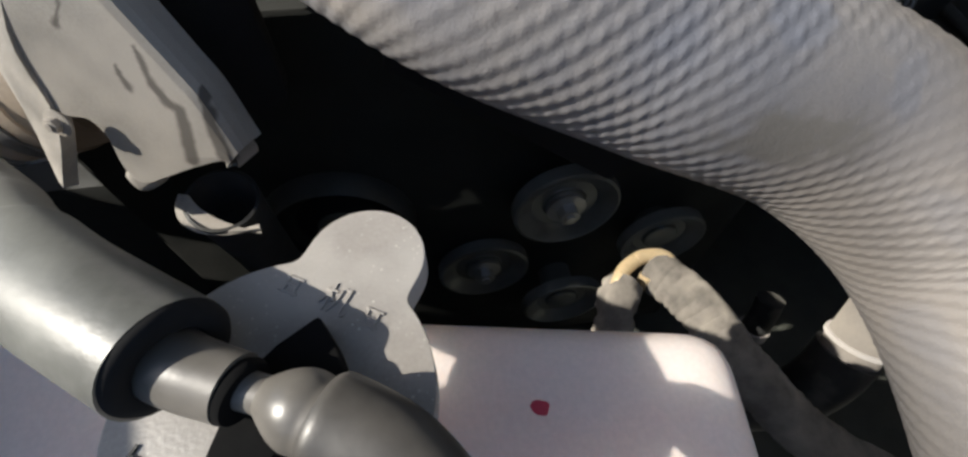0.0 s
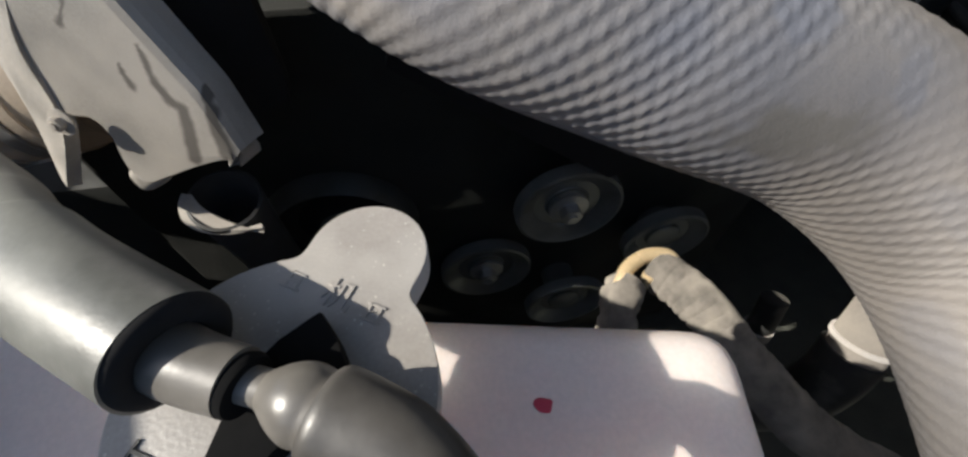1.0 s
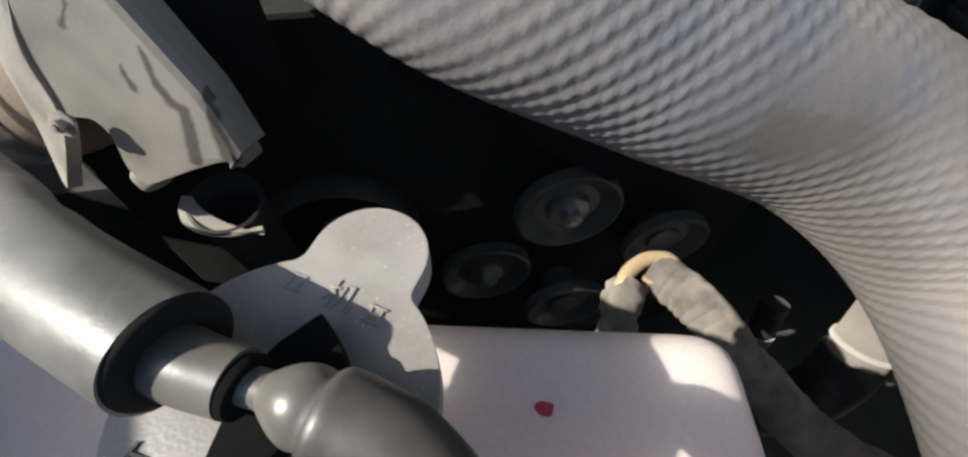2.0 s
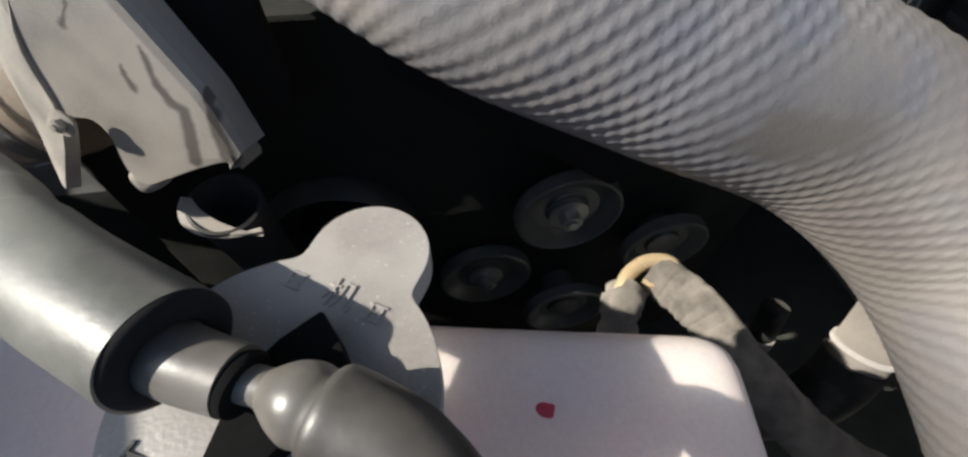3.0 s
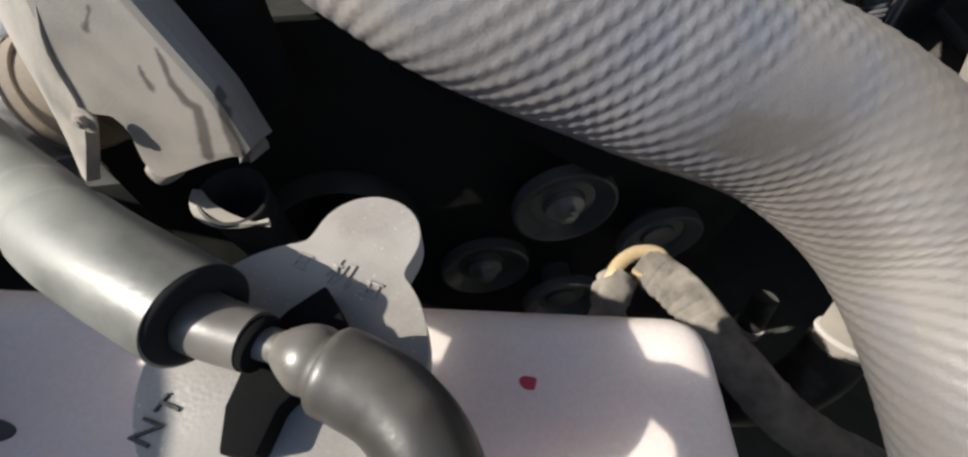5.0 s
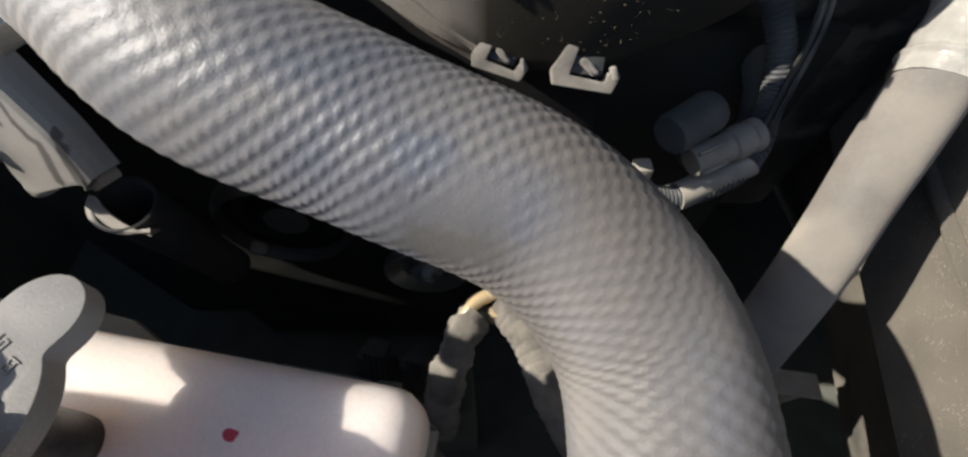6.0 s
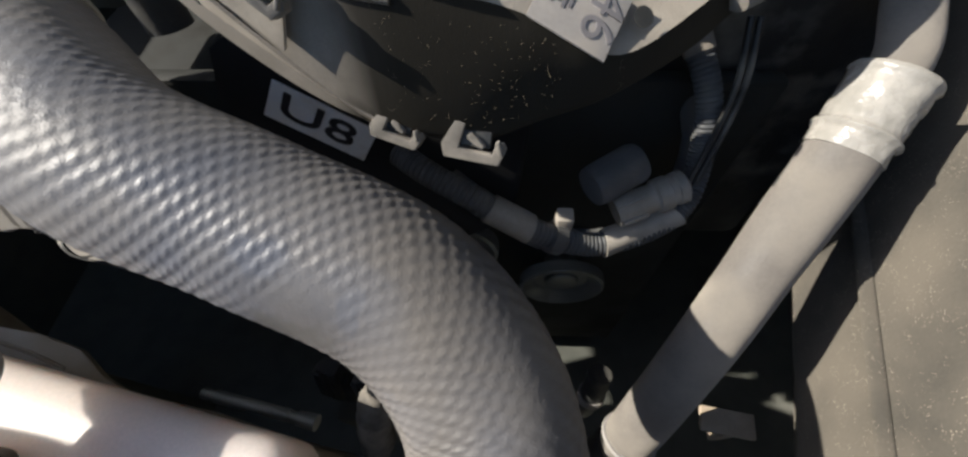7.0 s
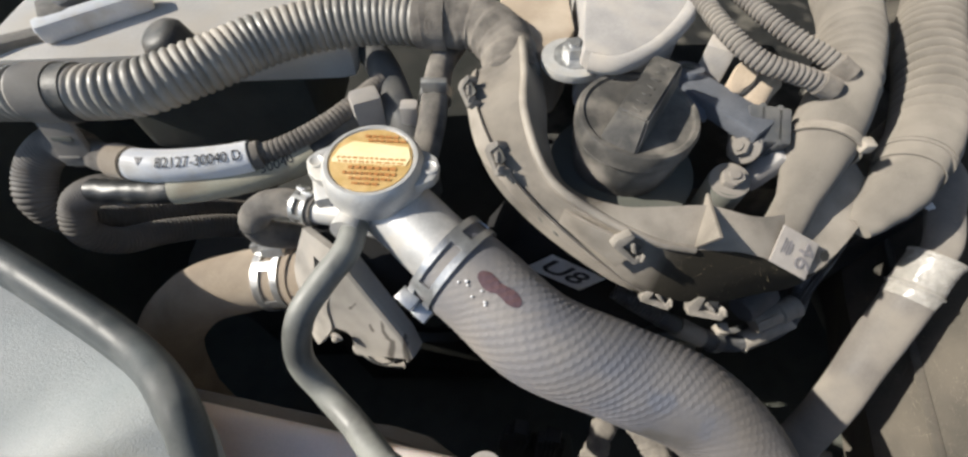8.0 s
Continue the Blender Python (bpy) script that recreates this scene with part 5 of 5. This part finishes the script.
conduit("corrugated_conduit", [(-0.252, 0.043, 0.934), (-0.278, 0.055, 0.928), (-0.299, 0.047, 0.915), (-0.304, 0.029, 0.896), (-0.296, 0.030, 0.870), (-0.280, 0.050, 0.845), (-0.255, 0.075, 0.82), (-0.22, 0.10, 0.78)], 0.0122, 0.0030, "dusty corrugated conduit looping down beside the clip", M_PIPE)
conduit("corrugated_conduit", [(-0.222, 0.0220, 0.916), (-0.250, 0.0290, 0.910), (-0.274, 0.0270, 0.898), (-0.279, 0.0150, 0.880), (-0.270, 0.0200, 0.858), (-0.252, 0.042, 0.838), (-0.22, 0.065, 0.81), (-0.18, 0.08, 0.77)], 0.0105, 0.0028, "smaller dusty corrugated conduit looping into shade", M_PIPE)

hr = thing("wrapped_harness", (0.21, 0.04, 0.955), "thick tan tape-wrapped wiring harness", "wiring harness")
HRS = Spine([(0.262, 0.20, 0.985), (0.246, 0.125, 0.983), (0.232, 0.084, 0.980), (0.215, 0.050, 0.975), (0.199, 0.024, 0.968), (0.187, 0.004, 0.961), (0.178, -0.012, 0.953), (0.168, -0.028, 0.943)], 130)


def creased(q, w):
    """A smooth dusty wrap with a few groups of pressed-up folds, narrowing at its end."""
    r = 0.0172 + 0.0006 * noise.noise(Vector((q * 40, math.cos(w), math.sin(w))))
    for first, last, step, high in ((0.016, 0.074, 0.0056, 0.0008), (0.108, 0.140, 0.0075, 0.0012), (0.150, 0.160, 0.0100, 0.0008)):
        if first - 0.003 < q < last + 0.003:
            k = (q - first + 0.0012 * math.sin(w + 1.0) + 0.0008 * math.sin(2 * w)) / step
            r += high * (0.5 + 0.5 * math.cos(2 * math.pi * k)) ** 2.0 * (0.65 + 0.35 * math.sin(w * 1.5 + first * 90))
    return r * (1 - 0.42 * min(1.0, max(0.0, (q - 0.2) / 0.035)))


HRS = Spine([tuple(p) for p in HRS.p[::8]] + [tuple(HRS.p[-1])], 420)
settle("tape_wrap", sweep(HRS, creased, 40), M_WRAP, hr)
part("cable_tie", ring(HRS, 0.198, 0.2025, 0.0176, 0.0014), M_CHANNEL, hr, "grey cable tie")
part("tie_head", block((0.006, 0.007, 0.006), Matrix.Translation(HRS.at(0.200, -0.9, 0.0195)), 0.001), M_CHANNEL, hr)
wcd = thing("corrugated_conduit", (0.286, 0.068, 0.947), "wide tan corrugated conduit beside the wing", "conduit", "corrugated conduits")
WIDE = Spine([(0.345, 0.17, 0.966), (0.306, 0.110, 0.966), (0.286, 0.068, 0.964), (0.264, 0.030, 0.960), (0.248, 0.010, 0.957)], 300)


def fading(q, w):
    """Deep rounded ribs that die away under tape towards the end."""
    fade = min(1.0, max(0.0, (0.165 - q) / 0.05))
    g = abs(math.sin(math.pi * (q + 0.0008 * math.sin(w)) / 0.0092)) ** 0.6
    return 0.0182 - fade * 0.0036 * (1 - g) - 0.0008 * (1 - fade) + 0.0003 * math.sin(3 * w + q * 60)


settle("corrugation", sweep(WIDE, fading, 36), M_WRAP, wcd)
part("tape_band", ring(WIDE, WIDE.length - 0.014, WIDE.length - 0.002, 0.0174, 0.0006), M_WRAP, wcd, "dusty tape turns at the end")
bt = thing("taped_harness", (0.22, -0.02, 0.94), "broad tan taped end of a conduit by the wing", "wiring harness")
settle("tape_wrap", sweep(Spine([(0.254, 0.018, 0.9585), (0.238, -0.002, 0.955), (0.2255, -0.0135, 0.947), (0.2150, -0.0215, 0.9395)], 50), lambda q, w: 0.0150 * (1 - 0.35 * max(0.0, (q - 0.034) / 0.02)) + 0.0003 * math.sin(q * 520 + w), 30), M_WRAP, bt)
part("tape_turn", ring(Spine([(0.254, 0.018, 0.9585), (0.238, -0.002, 0.955), (0.2255, -0.0135, 0.947)], 60), 0.010, 0.020, 0.0156, 0.0005), M_WRAP, bt, "overlapping cloth tape turn")
conduit("corrugated_conduit", [(0.128, 0.150, 1.004), (0.134, 0.104, 1.003), (0.143, 0.066, 1.000), (0.157, 0.047, 0.996), (0.180, 0.039, 0.992), (0.197, 0.036, 0.986)], 0.0054, 0.0031, "thin grey corrugated conduit over the plug", M_PIPE, 0.0015, seg=18)
conduit("corrugated_conduit", [(0.150, 0.135, 1.003), (0.164, 0.095, 1.001), (0.178, 0.070, 0.998), (0.196, 0.052, 0.994), (0.208, 0.044, 0.988)], 0.0052, 0.0031, "thin grey corrugated conduit joining the thick harness", M_PIPE, 0.0015, seg=18)

# ---- coolant pipe by the wing ----
pp = thing("coolant_pipe", (0.235, -0.09, 0.78), "pale dusty metal pipe running down beside the wing", "pipe")
PS = [(0.2850, -0.0260, 0.9060), (0.2745, -0.0420, 0.8900), (0.2550, -0.0690, 0.8650), (0.2360, -0.0960, 0.8400), (0.2210, -0.1190, 0.8020), (0.2115, -0.1345, 0.7680)]
settle("pipe_wall", sweep(Spine(PS, 60), lambda s, w: 0.0126 + 0.0008 * math.sin(min(1, s / 0.08) * math.pi), 32), M_PIPE, pp)
part("pipe_mouth", ring(Spine([(0.2135, -0.1312, 0.7752), (0.2113, -0.1348, 0.7672)], 6), 0.0, 0.0022, 0.0124, 0.0016), M_COVER, pp, "pale worn end ring")
rx = thing("rubber_elbow", (0.20, -0.155, 0.68), "dark rubber elbow joined to the coolant pipe", "hose")
settle("hose_wall", sweep(Spine([(0.2115, -0.1343, 0.7675), (0.2060, -0.1410, 0.750), (0.1980, -0.1440, 0.728), (0.188, -0.140, 0.700), (0.176, -0.128, 0.66)], 40), 0.0142, 30), M_RUBBER, rx)
settle("foil_wrap", sweep(Spine([(0.2875, -0.0225, 0.9085), (0.2810, -0.0320, 0.8990), (0.2735, -0.0430, 0.8890)], 60), lambda q, w: 0.0138 + 0.0010 * math.exp(-((q - 0.0015) / 0.0015) ** 2) + 0.0016 * math.exp(-((q - 0.0235) / 0.0013) ** 2) + 0.0006 * noise.noise(Vector((q * 170, 5 * math.cos(w), 5 * math.sin(w)))), 48), M_FOIL, pp, "shiny crumpled clear wrapping tape")
tube("upper_pipe", [(0.2850, -0.0260, 0.9050), (0.2890, -0.0160, 0.9150), (0.2920, 0.0000, 0.9230), (0.2955, 0.0200, 0.9330), (0.2840, 0.0420, 0.9380), (0.2700, 0.0600, 0.9390)], 0.0092, M_PIPE, pp, "bluish upper pipe bend", 40, 26)
part("pipe_tag", block((0.003, 0.018, 0.004), Matrix.Translation((0.286, 0.000, 0.925)) @ Matrix.Rotation(radians(35), 4, "Z"), 0.0006), M_WHITE, pp)

# ---- harness and plug hanging under the channel ----
ub = conduit("corrugated_conduit", [(0.098, -0.026, 0.868), (0.112, -0.0355, 0.866), (0.1343, -0.0445, 0.858), (0.157, -0.0512, 0.846), (0.1909, -0.0515, 0.831), (0.2205, -0.0434, 0.835), (0.2351, -0.0326, 0.842), (0.2402, -0.0173, 0.856), (0.2379, -0.0022, 0.880), (0.228, 0.02, 0.90)], 0.0060, 0.0024, "dark corrugated conduit slung under the wire channel", M_PLUG, 0.0010)
UB = Spine([(0.098, -0.026, 0.868), (0.112, -0.0355, 0.866), (0.1343, -0.0445, 0.858), (0.157, -0.0512, 0.846), (0.1909, -0.0515, 0.831), (0.2205, -0.0434, 0.835), (0.2351, -0.0326, 0.842), (0.2402, -0.0173, 0.856), (0.2379, -0.0022, 0.880), (0.228, 0.02, 0.90)], 160)
for s0, s1 in ((0.050, 0.072), (0.112, 0.150)):
    part("tape_band", ring(UB, s0, s1, 0.0061, 0.0010), M_CONDUIT, ub, "grey tape turns")
part("strap", ring(UB, 0.083, 0.089, 0.0062, 0.0018), M_PLUG, ub)
part("strap_head", block((0.008, 0.008, 0.010), Matrix.Translation(UB.at(0.086, -0.6, 0.0100)), 0.0015), M_CONDUIT, ub)
wr = thing("taped_harness", (0.20, -0.03, 0.815), "smooth taped wires slung under the wire channel", "wiring harness")
tube("tape_wrap", [(0.120, -0.030, 0.852), (0.143, -0.040, 0.842), (0.170, -0.045, 0.826), (0.205, -0.041, 0.818), (0.232, -0.026, 0.826), (0.244, -0.004, 0.846), (0.240, 0.02, 0.87)], wrapped(0.0068, 0.009, 0.0005), M_PLUG, wr, "", 60, 22)
for dx in (0.0, 0.0035):
    tube("wire", [(0.233 + dx, -0.030, 0.853), (0.240 + dx, -0.018, 0.868), (0.243 + dx, -0.008, 0.892), (0.241 + dx, 0.004, 0.915)], 0.0014, M_RUBBER, wr, "thin black wire", 24, 8)
pg = thing("wire_plug", (0.205, -0.042, 0.860), "grey round wire plug in the shade", "connector")
KA = (Vector((0.231, -0.031, 0.853)) - Vector((0.2001, -0.0419, 0.846))).normalized()
KP = frame_at((0.2155, -0.0365, 0.8495), KA)
part("plug_body", lathe([(0, -0.017), (0.0072, -0.017), (0.0076, -0.006), (0.0068, -0.005), (0.0068, 0.002), (0.0082, 0.003), (0.0082, 0.009), (0.0074, 0.0095), (0.0074, 0.012), (0.0080, 0.0125), (0.0080, 0.0165), (0.0060, 0.0178), (0, 0.0178)], KP, 30), M_CONDUIT, pg)
for k in range(3):
    part("key_rib", block((0.0016, 0.0022, 0.012), KP @ Matrix.Rotation(1.1 * k + 0.3, 4, "Z") @ Matrix.Translation((0, 0.0080, -0.010)), 0.0004, 1), M_CONDUIT, pg)
part("plug_cap", lathe([(0, -0.014), (0.0090, -0.014), (0.0098, -0.010), (0.0098, 0.010), (0.0090, 0.012), (0, 0.012)], frame_at((0.1985, -0.0300, 0.8600), KA + Vector((0, 0.25, -0.1))), 30), M_PLUG, pg, "wide dull cap")
part("stay", block((0.034, 0.008, 0.006), Matrix.Translation((0.216, -0.026, 0.838)) @ Matrix.Rotation(0.35, 4, "Z"), 0.002), M_PLUG, pg)

# ---- loom with brass eye, plugs beside the reservoir ----
PLUGS = ((0.0400, -0.0955, 0.748), (0.0655, -0.1015, 0.753))
tapes, turns = wrapped(0.0102, 0.0046, 0.0005), ribbed(0.0, 0.0046, 0.0008)
ringed = lambda q, w: tapes(q, w) + turns(q + 0.0005 * math.sin(w), w)
lm = thing("taped_loom", (0.12, -0.12, 0.78), "tape-wrapped grey wiring loom hooked through a brass eye", "wiring harness")
settle("loom_wrap", sweep(Spine([(0.1145, -0.0925, 0.801), (0.1185, -0.0990, 0.8025), (0.1262, -0.1125, 0.8030), (0.1370, -0.1400, 0.7970), (0.1570, -0.1680, 0.786), (0.1930, -0.1880, 0.770), (0.23, -0.20, 0.745)], 150), ringed, 30), M_DUSTRUB, lm)
settle("short_branch", sweep(Spine([(0.0985, -0.0990, 0.8010), (0.0930, -0.1070, 0.8010), (0.0880, -0.1180, 0.7950), (0.0830, -0.1300, 0.780), (0.08, -0.14, 0.75)], 40), wrapped(0.0084, 0.0055, 0.0013), 26), M_DUSTRUB, lm)
tube("brass_eye", [(0.0930, -0.1040, 0.802), (0.0945, -0.1000, 0.806), (0.1000, -0.0935, 0.808), (0.1100, -0.0895, 0.809), (0.1200, -0.0915, 0.808), (0.1225, -0.0985, 0.803)], 0.0033, M_GOLD, lm, "bright brass eye", 30, 16)
tube("eye_pin", [(0.1080, -0.0985, 0.800), (0.1085, -0.0975, 0.806)], 0.0030, M_GOLD, lm, "small brass pin", 6, 14)
for k, (x, y, z) in enumerate(PLUGS):
    w = thing("wire_plug", (x, y, z - 0.05), "grey ribbed wire plug standing behind the reservoir", "connector", "plugs behind the reservoir")
    mm = Matrix.Translation((x, y, z)) @ Matrix.Rotation(radians(-14), 4, "Z") @ Matrix.Rotation(radians(5 - 9 * k), 4, "Y") @ Matrix.Rotation(radians(-12), 4, "X")
    part("plug_body", block((0.0130, 0.0120, 0.046), mm @ Matrix.Translation((0, 0, -0.023)), 0.0016), M_BRANCH, w)
    part("plug_shoulder", block((0.0065, 0.0100, 0.038), mm @ Matrix.Translation((-0.0088, 0, -0.031)), 0.0014), M_BRANCH, w)
    part("plug_shoulder", block((0.0055, 0.0090, 0.034), mm @ Matrix.Translation((0.0086, 0.001, -0.034)), 0.0014), M_BRANCH, w)
    for dx in (-0.0034, 0.0, 0.0034):
        part("plug_rib", block((0.0016, 0.0020, 0.040), mm @ Matrix.Translation((dx, -0.0066, -0.022)), 0.0006, 1), M_BRANCH, w)
    part("bracket_foot", block((0.018, 0.016, z - 0.046 - 0.66), Matrix.Translation((x, y, (z - 0.046 + 0.66) / 2)), 0.002), M_DARK, w)
st2 = thing("mount_stand", (0.06, -0.10, 0.42), "dark mounting bracket beside the reservoir", "bracket")
part("stand", block((0.07, 0.03, 0.26), Matrix.Translation((0.06, -0.105, 0.545)), 0.004), M_DARK, st2)

# ---- small lit pieces low beside the pipe ----
lw = thing("low_bracket", (0.28, -0.115, 0.70), "small rusty tan bracket low in the bay", "bracket")
part("bracket_plate", block((0.030, 0.014, 0.004), Matrix.Translation((0.2800, -0.1180, 0.7400)) @ Matrix.Rotation(-0.15, 4, "Z"), 0.001), M_TAN, lw)
part("bracket_foot", block((0.006, 0.010, 0.05), Matrix.Translation((0.291, -0.118, 0.715)), 0.001), M_TAN, lw)
lp = thing("hose_stub", (0.205, -0.10, 0.70), "dark hose stub with a pale plug", "hose")
tube("stub_wall", [(0.2060, -0.1050, 0.690), (0.2065, -0.1010, 0.725), (0.2080, -0.0940, 0.745)], 0.0075, M_RUBBER, lp, "", 20, 20, (0, 1, 0))
part("pale_plug", ring(Spine([(0.2063, -0.1028, 0.716), (0.2067, -0.1000, 0.728)], 6), 0.0, 0.007, 0.0076, 0.0012), M_COVER, lp, "pale plug")

# ---- painted front panel with rubber seal ----
fp = thing("front_panel", (-0.25, -0.15, 0.86), "silver painted front panel with a dull grey edge seal", "car panel")
PE = [(-0.420, 0.020, 0.927), (-0.300, -0.022, 0.919), (-0.225, -0.058, 0.910), (-0.176, -0.085, 0.908), (-0.139, -0.1095, 0.9245), (-0.127, -0.128, 0.917), (-0.121, -0.150, 0.906), (-0.117, -0.196, 0.882)]
tube("edge_seal", PE, lambda s, w: 0.0120 + 0.0040 * math.cos(2 * w + 1.0), M_SEAL, fp, "dull grey rounded edge seal", 70, 24)
rows = []
for x, y, z in PE:
    p0 = Vector((x, y, z))
    d = (Vector((-0.30, -0.20, 0.90)) - p0) * Vector((1, 1, 0))
    d.normalize()
    rows.append([tuple(p0 + Vector((0, 0, -0.03))), tuple(p0 + d * 0.005 + Vector((0, 0, 0.001))), tuple(p0 + d * 0.02 + Vector((0, 0, 0.003))), tuple(p0 + d * 0.05 + Vector((0, 0, -0.002))), tuple(p0 + d * 0.16 + Vector((0, 0, -0.02)))])
part("painted_skin", loft(rows, 0.0016, 6), M_PAINT, fp, "silver metallic painted skin")
tube("panel_gap", [(-0.40, -0.072, 0.9245), (-0.300, -0.094, 0.9230), (-0.262, -0.1025, 0.9218)], 0.0006, M_RUBBER, fp, "dark panel gap", 30, 8)
# Unseen sheet added to throw shade on the tank's left and the lid.
part("shade_blocker", loft([[(-0.142, y, 0.86), (-0.140, y, 0.90), (-0.1405, y, z - 0.012), (-0.150, y, z), (-0.20, y, z + 0.004)] for y, z in ((-0.134, 0.935), (-0.146, 0.956), (-0.152, 0.988), (-0.158, 1.007), (-0.167, 1.012), (-0.180, 1.013), (-0.24, 1.011), (-0.30, 0.99))], 0.003, 4), M_PAINT, fp)
part("panel_support", block((0.10, 0.10, 0.46), Matrix.Translation((-0.28, -0.13, 0.65)), 0.004), M_DARK, fp)

# ---- things beyond the conduit ----
af = thing("air_cleaner", (-0.22, 0.22, 0.75), "pale dusty air cleaner box behind the conduit", "engine part")
part("box", block((0.27, 0.17, 0.03), Matrix.Translation((-0.225, 0.198, 0.940)) @ Matrix.Rotation(0.06, 4, "Z"), 0.012), M_PALEBOX, af)
part("box_base", block((0.17, 0.11, 0.10), Matrix.Translation((-0.220, 0.190, 0.885)), 0.01), M_DARK, af)
# Dark bar stands in for the shadow band across the pale lid.
part("rib", block((0.012, 0.13, 0.012), Matrix.Translation((-0.265, 0.205, 0.966)) @ Matrix.Rotation(-0.5, 4, "Z"), 0.003), M_PLUG, af)
part("latch", block((0.020, 0.030, 0.03), Matrix.Translation((-0.302, 0.150, 0.955)) @ Matrix.Rotation(0.6, 4, "Z"), 0.004), M_CLIP, af)
part("sensor_cap", lathe([(0, -0.03), (0.015, -0.03), (0.016, -0.004), (0.013, 0.0), (0.009, 0.002), (0, 0.002)], frame_at((-0.213, 0.118, 0.968), (-0.3, -0.2, 1)), 28), M_OILCAP, af, "dark round sensor cap")
part("arm", block((0.016, 0.075, 0.014), Matrix.Translation((-0.275, 0.150, 0.962)) @ Matrix.Rotation(radians(-52), 4, "Z"), 0.004), M_WHITE, af, "pale bracket arm")
part("arm", block((0.014, 0.055, 0.012), Matrix.Translation((-0.318, 0.128, 0.955)) @ Matrix.Rotation(radians(-62), 4, "Z"), 0.004), M_CLIP, af, "pale bracket arm")
vp = thing("vacuum_pipe", (-0.02, 0.08, 0.90), "dusty vacuum pipe with a bright clamp", "hose")
tube("pipe_wall", [(-0.010, 0.130, 0.955), (-0.020, 0.100, 0.957), (-0.0225, 0.072, 0.955), (-0.024, 0.050, 0.950), (-0.030, 0.030, 0.935), (-0.036, 0.015, 0.92)], 0.0088, M_DUSTRUB, vp, "", 40, 24)
VP = Spine([(-0.0215, 0.085, 0.956), (-0.0235, 0.055, 0.951)], 12)
part("clamp_band", ring(VP, 0.010, 0.018, 0.0090, 0.0014), M_ZINC, vp, "bright clamp band")
part("clamp_tail", block((0.016, 0.005, 0.008), Matrix.Translation((-0.022, 0.066, 0.966)), 0.001), M_ZINC, vp)
bg = thing("intake_pipe", (-0.09, 0.16, 0.80), "grey intake pipe behind the filler neck", "pipe")
tube("pipe_wall", [(-0.11, 0.20, 0.93), (-0.07, 0.130, 0.935), (-0.052, 0.085, 0.935), (-0.040, 0.060, 0.92), (-0.035, 0.05, 0.88)], 0.012, M_PLUG, bg, "", 30, 22)
part("foot", block((0.020, 0.016, 0.050), Matrix.Translation((-0.070, 0.074, 0.928)) @ Matrix.Rotation(0.4, 4, "Z"), 0.004), M_COVER, bg, "pale cast foot")
part("foot", block((0.012, 0.010, 0.040), Matrix.Translation((-0.040, 0.066, 0.932)), 0.003), M_COVER, bg, "pale cast foot")
